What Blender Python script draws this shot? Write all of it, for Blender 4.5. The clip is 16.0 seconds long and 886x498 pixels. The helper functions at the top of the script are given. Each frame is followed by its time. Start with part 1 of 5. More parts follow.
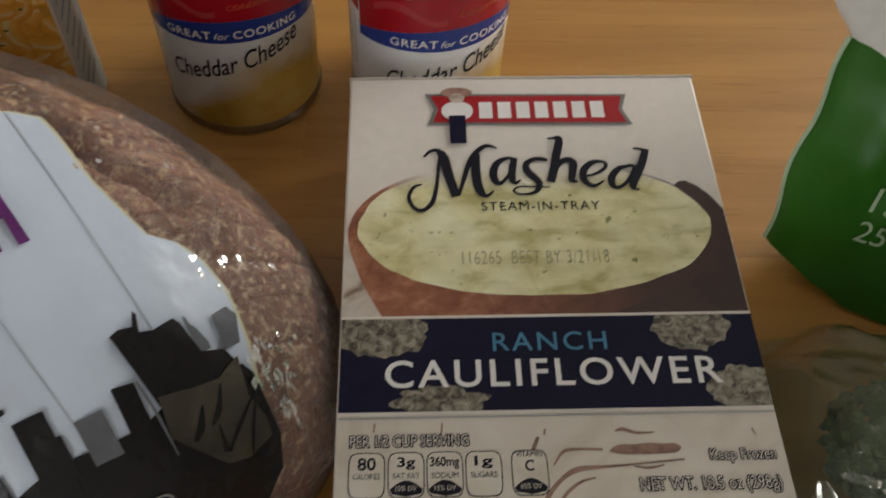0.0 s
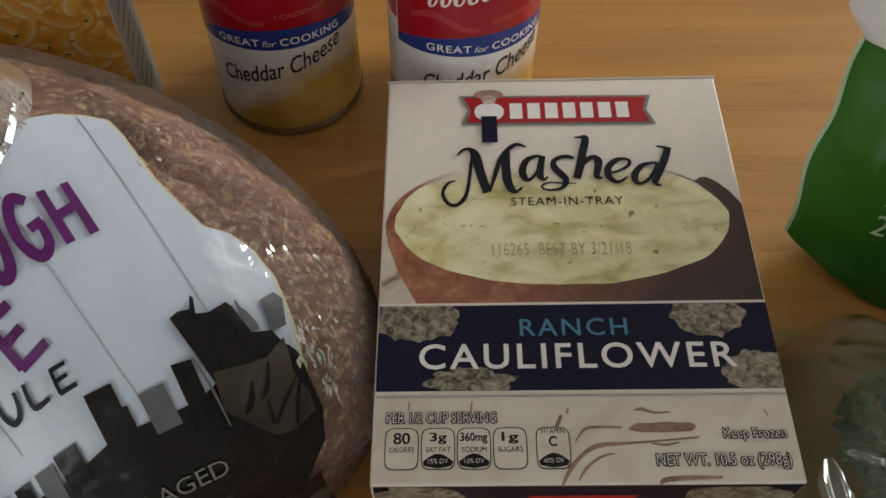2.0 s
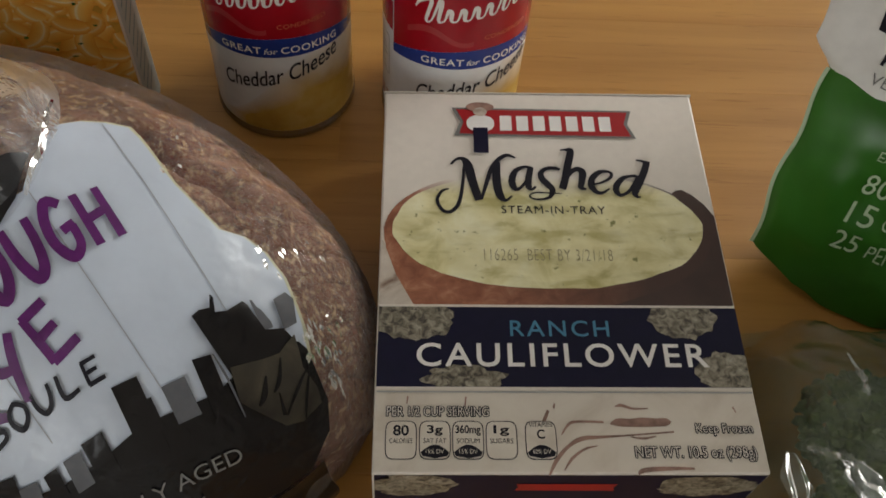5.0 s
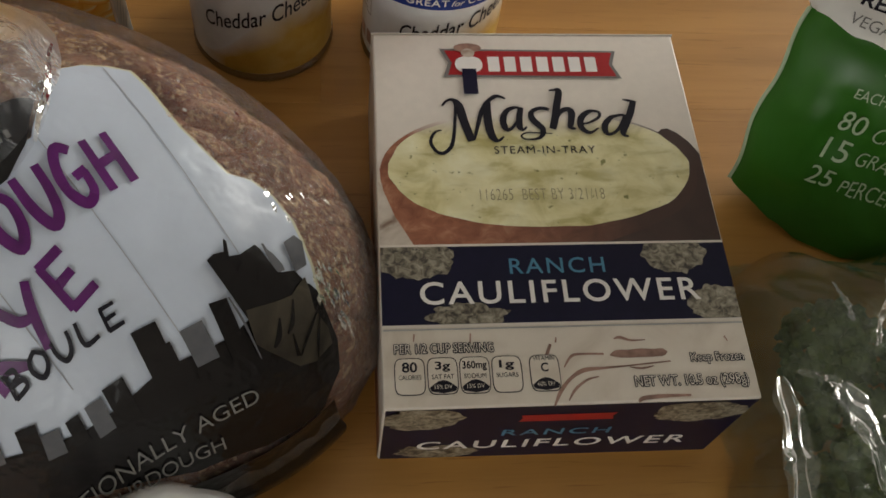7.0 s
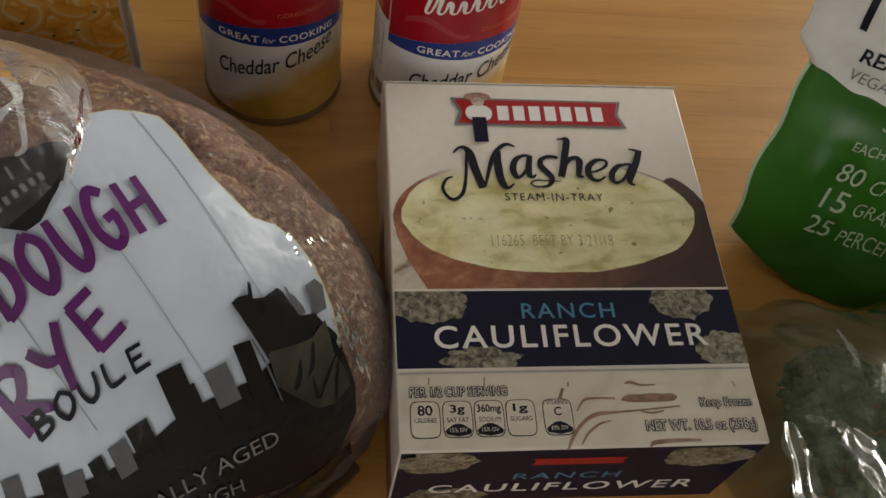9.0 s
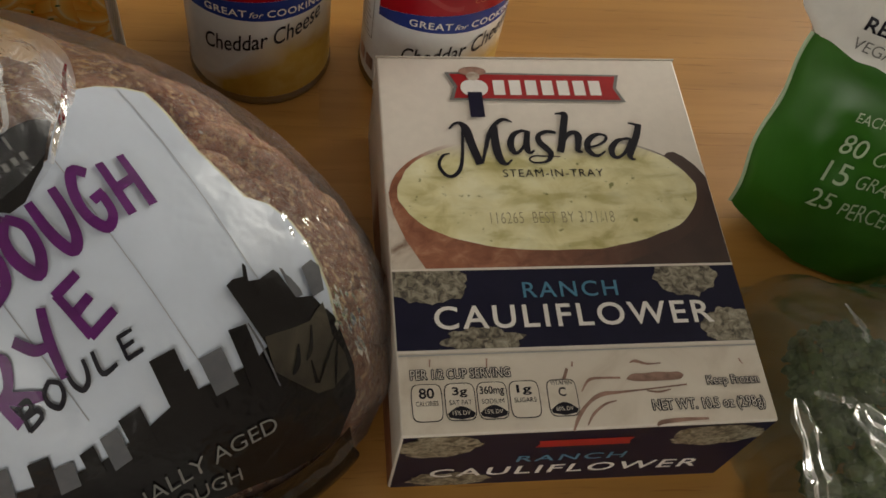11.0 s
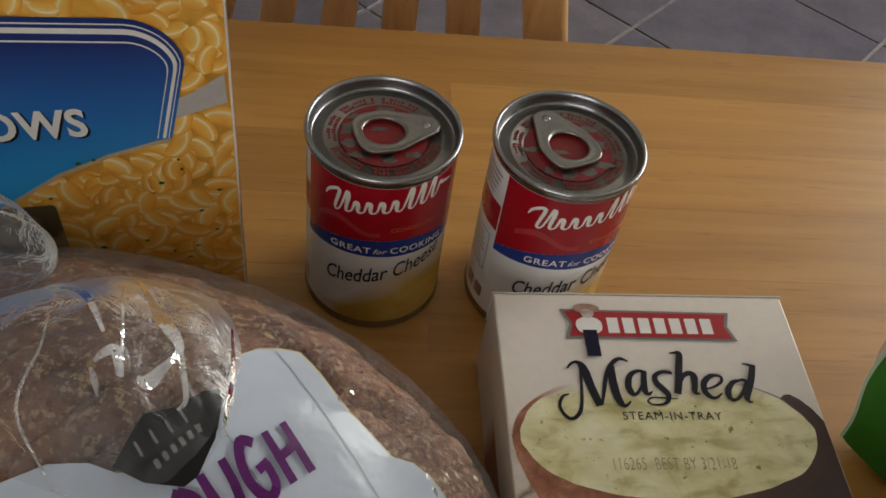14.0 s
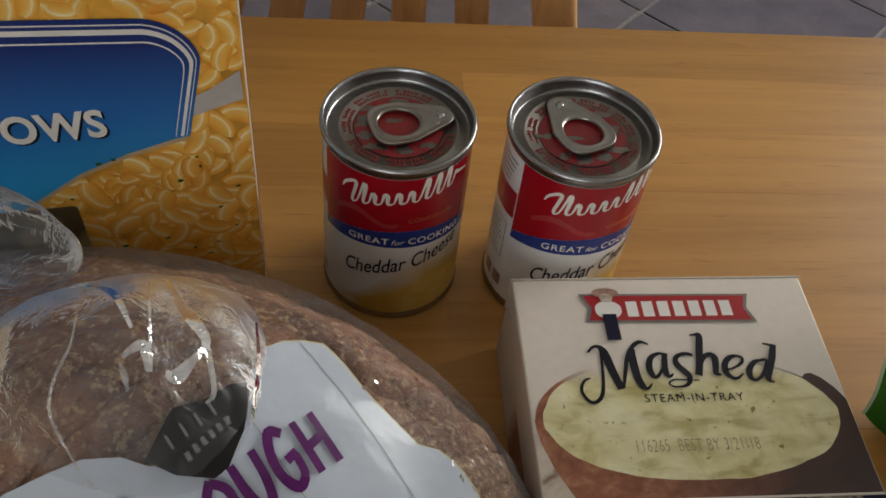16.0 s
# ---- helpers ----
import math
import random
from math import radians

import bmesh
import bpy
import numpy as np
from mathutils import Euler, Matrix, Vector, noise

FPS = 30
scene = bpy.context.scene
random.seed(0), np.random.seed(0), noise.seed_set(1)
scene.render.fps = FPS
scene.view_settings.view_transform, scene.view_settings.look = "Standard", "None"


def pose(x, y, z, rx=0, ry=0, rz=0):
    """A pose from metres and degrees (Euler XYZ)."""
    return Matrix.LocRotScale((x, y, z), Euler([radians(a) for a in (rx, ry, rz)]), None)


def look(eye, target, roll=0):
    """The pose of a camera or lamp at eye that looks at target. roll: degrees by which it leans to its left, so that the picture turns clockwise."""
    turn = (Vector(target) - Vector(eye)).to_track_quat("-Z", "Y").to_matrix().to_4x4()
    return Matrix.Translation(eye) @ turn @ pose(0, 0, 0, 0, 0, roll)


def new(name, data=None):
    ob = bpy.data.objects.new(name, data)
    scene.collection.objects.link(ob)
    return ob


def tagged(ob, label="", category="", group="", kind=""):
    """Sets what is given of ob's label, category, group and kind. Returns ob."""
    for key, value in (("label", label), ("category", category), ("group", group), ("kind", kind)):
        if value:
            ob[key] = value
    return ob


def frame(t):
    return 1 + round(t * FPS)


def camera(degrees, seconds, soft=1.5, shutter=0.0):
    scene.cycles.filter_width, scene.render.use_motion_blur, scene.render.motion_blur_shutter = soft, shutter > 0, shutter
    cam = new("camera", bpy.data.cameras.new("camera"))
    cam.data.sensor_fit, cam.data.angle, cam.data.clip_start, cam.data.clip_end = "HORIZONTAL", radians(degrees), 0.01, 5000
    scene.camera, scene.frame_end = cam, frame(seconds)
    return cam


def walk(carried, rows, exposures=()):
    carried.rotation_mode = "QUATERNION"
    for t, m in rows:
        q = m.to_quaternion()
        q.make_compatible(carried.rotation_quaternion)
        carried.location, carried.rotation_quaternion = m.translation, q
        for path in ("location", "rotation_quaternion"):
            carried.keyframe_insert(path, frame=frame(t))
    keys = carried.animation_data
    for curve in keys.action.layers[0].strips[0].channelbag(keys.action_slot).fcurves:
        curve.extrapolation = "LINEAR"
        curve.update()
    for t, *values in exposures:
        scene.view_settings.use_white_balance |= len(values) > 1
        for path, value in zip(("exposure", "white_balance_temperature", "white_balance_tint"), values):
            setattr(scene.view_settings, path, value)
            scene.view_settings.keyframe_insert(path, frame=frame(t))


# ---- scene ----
# World: metres, table top at TOP; the frozen-food carton's far left corner stands at x = 0, y = 0.
TOP = 0.75
cam = camera(51.89, 16.0, soft=1.6, shutter=0.5)
ROWS = [
    (0.0, 0.0182, -0.2469, 0.3053, -5.05, -56.09, 4.26),
    (0.5, 0.0173, -0.2493, 0.3081, -1.77, -57.95, 1.66),
    (1.0, 0.0204, -0.2525, 0.3101, -1.75, -57.45, 1.15),
    (1.5, 0.0212, -0.2575, 0.3163, -0.88, -56.82, 0.25),
    (2.0, 0.0217, -0.2611, 0.3210, -0.07, -56.14, 0.18),
    (2.5, 0.0199, -0.2623, 0.3195, 0.19, -56.63, 0.89),
    (3.0, 0.0205, -0.2650, 0.3195, 0.60, -56.39, 0.92),
    (3.5, 0.0232, -0.2693, 0.3201, -1.04, -55.14, 2.70),
    (4.0, 0.0216, -0.2715, 0.3271, -0.72, -54.29, 2.38),
    (6.5, -0.0145, -0.2637, 0.3484, -14.48, -60.42, 12.58),
    (7.0, -0.0153, -0.2719, 0.3430, -13.26, -59.49, 11.31),
    (7.5, -0.0168, -0.2811, 0.3505, -13.02, -57.84, 12.76),
    (8.0, -0.0160, -0.2846, 0.3515, -13.79, -57.34, 13.63),
    (8.5, -0.0255, -0.2767, 0.3497, -14.14, -56.50, 13.29),
    (11.0, -0.0330, -0.2691, 0.3377, -17.03, -57.44, 14.26),
    (11.5, -0.0310, -0.2671, 0.3369, -17.47, -57.26, 14.40),
    (12.0, -0.0338, -0.2651, 0.3373, -16.89, -57.10, 14.10),
    (12.5, -0.0611, -0.2509, 0.3543, -11.92, -50.92, 12.43),
    (13.0, -0.0694, -0.2458, 0.3545, -10.33, -49.84, 11.06),
    (13.5, -0.0703, -0.2465, 0.3607, -9.24, -49.29, 9.47),
    (14.0, -0.0686, -0.2441, 0.3612, -10.07, -48.55, 9.82),
    (14.5, -0.0697, -0.2453, 0.3605, -10.42, -48.64, 9.93),
    (15.0, -0.0709, -0.2445, 0.3600, -10.36, -48.86, 9.45),
    (15.5, -0.0694, -0.2434, 0.3639, -9.01, -49.24, 7.74),
    (16.0, -0.0707, -0.2461, 0.3623, -8.92, -49.24, 7.29),
]
walk(cam, [(t, pose(x, y, TOP + z, 0, 0, yaw) @ pose(0, 0, 0, 90 + pitch) @ pose(0, 0, 0, 0, 0, roll))
           for t, x, y, z, yaw, pitch, roll in ROWS],
     exposures=[(0.0, -0.02, 6300, 10), (2.0, 0.01, 6300, 10), (4.0, 0.03, 6300, 10), (6.5, -0.17, 6600, 10), (8.5, -0.17, 6600, 10), (11.0, -0.15, 6950, 10), (12.4, -0.13, 6950, 10), (13.0, -0.17, 6550, 10), (16.0, -0.19, 6450, 10)])

# ---- light ----
world = bpy.data.worlds.new("world")
scene.world = world
world.use_nodes = True
sky = world.node_tree.nodes.new("ShaderNodeTexSky")
sky.sky_type = "NISHITA"
sky.sun_disc = False
sky.sun_elevation = radians(35)
sky.sun_rotation = radians(70)
world.node_tree.links.new(sky.outputs[0], world.node_tree.nodes["Background"].inputs[0])
world.node_tree.nodes["Background"].inputs[1].default_value = 0.1


def window_light(name, m, width, height, watts, colour):
    lamp = bpy.data.lights.new(name, "AREA")
    lamp.shape, lamp.size, lamp.size_y, lamp.energy, lamp.color = "RECTANGLE", width, height, watts, colour
    ob = new(name, lamp)
    ob.matrix_world = m
    return ob


# Daylight of the two window openings (walls below).
window_light("window_daylight_east", look((2.17, 1.2, 1.55), (0.0, 0.2, 0.8)), 1.5, 1.2, 45, (1.0, 0.98, 0.92))
window_light("window_daylight_south", look((-0.75, -2.17, 1.75), (-0.1, 0.0, 0.8)), 1.5, 1.2, 13.5, (1.0, 0.98, 0.92))


# ---- materials ----
def nodes_of(name):
    m = bpy.data.materials.new(name)
    m.use_nodes = True
    nt = m.node_tree
    return m, nt, nt.nodes["Principled BSDF"]


def ramp(nt, stops, fac):
    r = nt.nodes.new("ShaderNodeValToRGB")
    el = r.color_ramp.elements
    while len(el) < len(stops):
        el.new(0.5)
    for e, (p, c) in zip(el, stops):
        e.position, e.color = p, (*c, 1)
    nt.links.new(fac, r.inputs[0])
    return r.outputs[0]


def coords(nt, scale=(1, 1, 1), kind="Object", turn=(0, 0, 0)):
    tc = nt.nodes.new("ShaderNodeTexCoord")
    mp = nt.nodes.new("ShaderNodeMapping")
    mp.inputs["Scale"].default_value = scale
    mp.inputs["Rotation"].default_value = [radians(a) for a in turn]
    nt.links.new(tc.outputs[kind], mp.inputs[0])
    return mp.outputs[0]


def noise_tex(nt, vec, scale, detail=4.0, rough=0.55, distort=0.0):
    n = nt.nodes.new("ShaderNodeTexNoise")
    n.inputs["Scale"].default_value, n.inputs["Detail"].default_value = scale, detail
    n.inputs["Roughness"].default_value, n.inputs["Distortion"].default_value = rough, distort
    nt.links.new(vec, n.inputs["Vector"])
    return n.outputs[0]


def bump(nt, bsdf, height, strength=0.3, distance=0.001, socket="Normal"):
    b = nt.nodes.new("ShaderNodeBump")
    b.inputs["Strength"].default_value, b.inputs["Distance"].default_value = strength, distance
    nt.links.new(height, b.inputs["Height"])
    nt.links.new(b.outputs[0], bsdf.inputs[socket])


def mixed(nt, fac, a, b, blend="MIX"):
    m = nt.nodes.new("ShaderNodeMix")
    m.data_type, m.blend_type = "RGBA", blend
    for socket, value in ((m.inputs["Factor"], fac), (m.inputs["A"], a), (m.inputs["B"], b)):
        if isinstance(value, (int, float)):
            socket.default_value = value
        elif isinstance(value, tuple):
            socket.default_value = (*value, 1)
        else:
            nt.links.new(value, socket)
    return m.outputs["Result"]


def ink(name, colour, rough=0.4, vary=0.12, scale=220.0, spec=0.4, relief=0.08, size=18.0):
    """Printed card or paper: one ink with faint mottling."""
    m, nt, b = nodes_of(name)
    v = coords(nt)
    n = noise_tex(nt, v, scale)
    n2 = noise_tex(nt, v, size, 3)
    dark = tuple(c * (1 - vary) for c in colour)
    light = tuple(min(1, c * (1 + vary * 0.6)) for c in colour)
    c1 = ramp(nt, [(0.35, dark), (0.65, light)], n)
    c2 = ramp(nt, [(0.3, tuple(c * (1 - vary * 0.7) for c in colour)), (0.7, colour)], n2)
    nt.links.new(mixed(nt, 0.5, c1, c2), b.inputs["Base Color"])
    b.inputs["Roughness"].default_value = rough
    b.inputs["Specular IOR Level"].default_value = spec
    bump(nt, b, n2, relief, 0.0006 if relief < 0.1 else 0.004)
    return m


def wood(name, dark, mid, light, along="x", rough=0.36, scale=1.0, coat=0.16):
    m, nt, b = nodes_of(name)
    info = nt.nodes.new("ShaderNodeObjectInfo")
    tc = nt.nodes.new("ShaderNodeTexCoord")
    shift = nt.nodes.new("ShaderNodeVectorMath")
    shift.operation = "MULTIPLY_ADD"
    comb = nt.nodes.new("ShaderNodeCombineXYZ")
    for k in range(3):
        nt.links.new(info.outputs["Random"], comb.inputs[k])
    nt.links.new(comb.outputs[0], shift.inputs[0])
    shift.inputs[1].default_value = (7.0, 3.0, 5.0)
    nt.links.new(tc.outputs["Object"], shift.inputs[2])
    mp = nt.nodes.new("ShaderNodeMapping")
    s = {"x": (1.2, 22, 22), "z": (22, 22, 1.2), "y": (22, 1.2, 22)}[along]
    mp.inputs["Scale"].default_value = [k * scale for k in s]
    nt.links.new(shift.outputs[0], mp.inputs[0])
    grain = noise_tex(nt, mp.outputs[0], 6.0, 6, 0.6, 0.6)
    broad = noise_tex(nt, mp.outputs[0], 1.6, 3, 0.5, 0.8)
    pores = noise_tex(nt, mp.outputs[0], 30.0, 2, 0.5)
    c = ramp(nt, [(0.25, dark), (0.5, mid), (0.75, light)], broad)
    g = ramp(nt, [(0.3, (0.74, 0.68, 0.62)), (0.55, (1, 1, 1))], grain)
    c = mixed(nt, 0.55, c, g, "MULTIPLY")
    p = ramp(nt, [(0.28, (0.6, 0.5, 0.42)), (0.36, (1, 1, 1))], pores)
    c = mixed(nt, 0.5, c, p, "MULTIPLY")
    tone = ramp(nt, [(0.0, (0.84, 0.82, 0.78)), (0.5, (1, 1, 1)), (1.0, (1.1, 1.1, 1.08))], info.outputs["Random"])
    c = mixed(nt, 1.0, c, tone, "MULTIPLY")
    nt.links.new(c, b.inputs["Base Color"])
    rr = nt.nodes.new("ShaderNodeMapRange")
    rr.inputs["To Min"].default_value, rr.inputs["To Max"].default_value = rough - 0.06, rough + 0.12
    nt.links.new(grain, rr.inputs["Value"])
    nt.links.new(rr.outputs[0], b.inputs["Roughness"])
    b.inputs["Coat Weight"].default_value, b.inputs["Coat Roughness"].default_value = coat, 0.22
    bump(nt, b, grain, 0.06, 0.0005)
    return m


def film(name, milk, tint, rough=0.07, relief=0.5, size=60.0, tone=(0.8, 0.84, 0.88), ior=1.42):
    """Clear plastic film: see-through, glossy at grazing angles, faintly milky."""
    m = bpy.data.materials.new(name)
    m.use_nodes = True
    nt = m.node_tree
    nt.nodes.remove(nt.nodes["Principled BSDF"])
    out = nt.nodes["Material Output"]
    clear = nt.nodes.new("ShaderNodeBsdfTransparent")
    clear.inputs[0].default_value = (*tint, 1)
    gloss = nt.nodes.new("ShaderNodeBsdfGlossy")
    gloss.inputs["Roughness"].default_value = rough
    gloss.inputs["Color"].default_value = (1, 1, 1, 1)
    soft_white = nt.nodes.new("ShaderNodeBsdfDiffuse")
    soft_white.inputs[0].default_value = (*tone, 1)
    v = coords(nt)
    n = noise_tex(nt, v, size, 4, 0.6, 1.2)
    for node in (gloss,):
        b = nt.nodes.new("ShaderNodeBump")
        b.inputs["Strength"].default_value, b.inputs["Distance"].default_value = relief, 0.004
        nt.links.new(n, b.inputs["Height"])
        nt.links.new(b.outputs[0], node.inputs["Normal"])
    fr = nt.nodes.new("ShaderNodeFresnel")
    fr.inputs["IOR"].default_value = ior
    nt.links.new(b.outputs[0], fr.inputs["Normal"])
    a1 = nt.nodes.new("ShaderNodeMixShader")
    mk = nt.nodes.new("ShaderNodeMapRange")
    mk.inputs["From Min"].default_value, mk.inputs["From Max"].default_value = 0.35, 0.75
    mk.inputs["To Min"].default_value, mk.inputs["To Max"].default_value = milk * 0.4, milk * 1.7
    nt.links.new(n, mk.inputs["Value"])
    nt.links.new(mk.outputs[0], a1.inputs[0])
    nt.links.new(clear.outputs[0], a1.inputs[1])
    nt.links.new(soft_white.outputs[0], a1.inputs[2])
    a2 = nt.nodes.new("ShaderNodeMixShader")
    nt.links.new(fr.outputs[0], a2.inputs[0])
    nt.links.new(a1.outputs[0], a2.inputs[1])
    nt.links.new(gloss.outputs[0], a2.inputs[2])
    nt.links.new(a2.outputs[0], out.inputs["Surface"])
    return m


def metal(name, colour, rough, relief=0.05):
    m, nt, b = nodes_of(name)
    n = noise_tex(nt, coords(nt), 400.0, 3)
    nt.links.new(ramp(nt, [(0.3, tuple(c * 0.85 for c in colour)), (0.7, colour)], n), b.inputs["Base Color"])
    b.inputs["Metallic"].default_value, b.inputs["Roughness"].default_value = 1.0, rough
    bump(nt, b, n, relief, 0.0003)
    return m


def speckled(name, stops, scale, spots=None, rough=0.5, spot_scale=240.0, kind="noise"):
    """Print of something mottled: a ramp over noise or cells, with scattered dark specks."""
    m, nt, b = nodes_of(name)
    v = coords(nt)
    if kind == "noise":
        f = noise_tex(nt, v, scale, 5, 0.6, 0.8)
    else:
        t = nt.nodes.new("ShaderNodeTexVoronoi")
        t.inputs["Scale"].default_value = scale
        nt.links.new(v, t.inputs["Vector"])
        f = t.outputs["Distance"]
    c = ramp(nt, stops, f)
    if spots:
        s = noise_tex(nt, v, spot_scale, 2, 0.5)
        k = ramp(nt, [(0.68, (0, 0, 0)), (0.74, (1, 1, 1))], s)
        c = mixed(nt, k, c, spots)
    nt.links.new(c, b.inputs["Base Color"])
    b.inputs["Roughness"].default_value = rough
    return m


TABLE_WOOD = wood("table_wood", (0.4, 0.19, 0.042), (0.47, 0.237, 0.056), (0.55, 0.285, 0.072))
CHAIR_WOOD = wood("chair_wood", (0.58, 0.32, 0.12), (0.68, 0.41, 0.18), (0.76, 0.5, 0.24), along="z", rough=0.36)
CARD_WHITE = ink("card_white", (0.76, 0.705, 0.63), 0.42, 0.06)
CARD_CREAM = speckled("card_cream", [(0.3, (0.58, 0.51, 0.42)), (0.5, (0.69, 0.63, 0.54)), (0.75, (0.75, 0.7, 0.61))], 30.0, rough=0.42)
CARD_EDGE = ink("card_edge", (0.62, 0.57, 0.5), 0.7, 0.15)
NAVY = ink("navy_ink", (0.008, 0.008, 0.03), 0.4, 0.2, spec=0.2)
RED = ink("red_ink", (0.38, 0.014, 0.018), 0.36, 0.12)
CAN_RED = ink("can_red", (0.36, 0.004, 0.014), 0.24, 0.1, spec=0.5)
CAN_GLOSS_RED = ink("can_pale_red", (0.42, 0.04, 0.045), 0.24, 0.15)
CAN_WHITE = ink("can_white", (0.74, 0.76, 0.78), 0.24, 0.06)
CAN_BLUE = ink("can_blue", (0.02, 0.045, 0.25), 0.24, 0.12)
INK_WHITE = ink("white_ink", (0.82, 0.8, 0.77), 0.36, 0.05)
INK_BLACK = ink("black_ink", (0.013, 0.012, 0.02), 0.4, 0.2, spec=0.2)
INK_PALE = ink("pale_grey_ink", (0.4, 0.4, 0.39), 0.36, 0.1)
INK_BROWN = ink("brown_ink", (0.36, 0.215, 0.165), 0.4, 0.6, 200.0)
INK_GREY = ink("grey_ink", (0.2, 0.2, 0.19), 0.45, 0.2)
INK_SKY = ink("sky_blue_ink", (0.07, 0.24, 0.38), 0.36, 0.1)
INK_PURPLE = ink("purple_ink", (0.12, 0.01, 0.145), 0.3, 0.45, 120.0)
INK_ORANGE = ink("orange_ink", (0.6, 0.12, 0.05), 0.3, 0.1)


def bowl_print(name, stops, scale, rough, specks=None, dark=None):
    """Photo print on the carton's top: fades into the white card at its far edge, darker backdrop side if asked."""
    m = speckled(name, stops, scale, specks, rough, 240.0)
    nt = m.node_tree
    b = nt.nodes["Principled BSDF"]
    c = b.inputs["Base Color"].links[0].from_socket
    sep = nt.nodes.new("ShaderNodeSeparateXYZ")
    v = coords(nt)
    nt.links.new(v, sep.inputs[0])
    n = noise_tex(nt, v, 45.0, 3)
    if dark:
        side = nt.nodes.new("ShaderNodeMapRange")
        side.inputs["From Min"].default_value, side.inputs["From Max"].default_value = 0.035, 0.1
        nt.links.new(sep.outputs["X"], side.inputs["Value"])
        c = mixed(nt, side.outputs[0], c, dark)
    else:
        lump = nt.nodes.new("ShaderNodeMapping")
        lump.inputs["Scale"].default_value = (55, 130, 1)
        nt.links.new(v, lump.inputs[0])
        ridges = noise_tex(nt, lump.outputs[0], 1.0, 3, 0.5, 0.4)
        c = mixed(nt, 0.8, c, ramp(nt, [(0.34, (0.66, 0.63, 0.42)), (0.46, (0.95, 0.94, 0.88)), (0.62, (1.1, 1.1, 1.14))], ridges), "MULTIPLY")
    add = nt.nodes.new("ShaderNodeMath")
    add.operation = "MULTIPLY_ADD"
    add.inputs[1].default_value = 0.009
    nt.links.new(n, add.inputs[0])
    nt.links.new(sep.outputs["Y"], add.inputs[2])
    fade = nt.nodes.new("ShaderNodeMapRange")
    fade.inputs["From Min"].default_value, fade.inputs["From Max"].default_value = -0.05, -0.0405
    nt.links.new(add.outputs[0], fade.inputs["Value"])
    nt.links.new(mixed(nt, fade.outputs[0], c, (0.76, 0.705, 0.63)), b.inputs["Base Color"])
    return m


MASH = bowl_print("mash_photo", [(0.28, (0.5, 0.45, 0.19)), (0.42, (0.68, 0.63, 0.33)), (0.55, (0.76, 0.72, 0.43)), (0.72, (0.82, 0.8, 0.56))], 62.0, 0.42, (0.24, 0.24, 0.08))
BOWL = bowl_print("bowl_photo", [(0.3, (0.2, 0.065, 0.032)), (0.55, (0.34, 0.125, 0.065)), (0.75, (0.5, 0.25, 0.15))], 140.0, 0.42, None, (0.06, 0.028, 0.021))
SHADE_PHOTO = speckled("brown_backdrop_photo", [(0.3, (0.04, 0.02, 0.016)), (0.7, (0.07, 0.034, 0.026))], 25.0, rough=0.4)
FLORET_PHOTO = speckled("floret_photo", [(0.36, (0.045, 0.038, 0.03)), (0.46, (0.16, 0.14, 0.1)), (0.55, (0.27, 0.245, 0.185)), (0.7, (0.42, 0.385, 0.3))], 330.0, (0.07, 0.06, 0.05), 0.42, 500.0)
BROWN_PHOTO = speckled("pasta_dark_photo", [(0.0, (0.5, 0.4, 0.22)), (0.4, (0.32, 0.25, 0.12)), (0.7, (0.1, 0.075, 0.035))], 110.0, None, 0.35, 300.0, "cells")


def blue_print():
    m, nt, b = nodes_of("blue_panel_ink")
    sep = nt.nodes.new("ShaderNodeSeparateXYZ")
    nt.links.new(coords(nt), sep.inputs[0])
    r = nt.nodes.new("ShaderNodeMapRange")
    r.inputs["From Min"].default_value, r.inputs["From Max"].default_value = 0.10, 0.18
    nt.links.new(sep.outputs["Z"], r.inputs["Value"])
    nt.links.new(ramp(nt, [(0.0, (0.03, 0.36, 0.75)), (0.45, (0.02, 0.16, 0.5)), (0.85, (0.013, 0.036, 0.2))], r.outputs[0]), b.inputs["Base Color"])
    b.inputs["Roughness"].default_value = 0.28
    return m


def pasta_print():
    m, nt, b = nodes_of("pasta_ink")
    uv = nt.nodes.new("ShaderNodeUVMap")
    sep = nt.nodes.new("ShaderNodeSeparateXYZ")
    nt.links.new(uv.outputs[0], sep.inputs[0])
    c = ramp(nt, [(0.0, (0.88, 0.4, 0.05)), (0.25, (0.95, 0.53, 0.09)), (0.5, (0.97, 0.63, 0.16)), (0.6, (0.97, 0.7, 0.25)), (0.69, (0.98, 0.9, 0.64)), (0.79, (0.97, 0.63, 0.16)), (1.0, (0.88, 0.42, 0.05))], sep.outputs["X"])
    t = ramp(nt, [(0.0, (0.92, 0.74, 0.5)), (0.4, (1.0, 0.92, 0.76)), (1.0, (1.0, 1.0, 1.0))], sep.outputs["Y"])
    c = mixed(nt, 1.0, c, t, "MULTIPLY")
    n = noise_tex(nt, coords(nt), 90.0, 4)
    c = mixed(nt, 0.5, c, ramp(nt, [(0.3, (0.75, 0.65, 0.5)), (0.65, (1, 1, 1))], n), "MULTIPLY")
    nt.links.new(c, b.inputs["Base Color"])
    b.inputs["Roughness"].default_value = 0.28
    return m


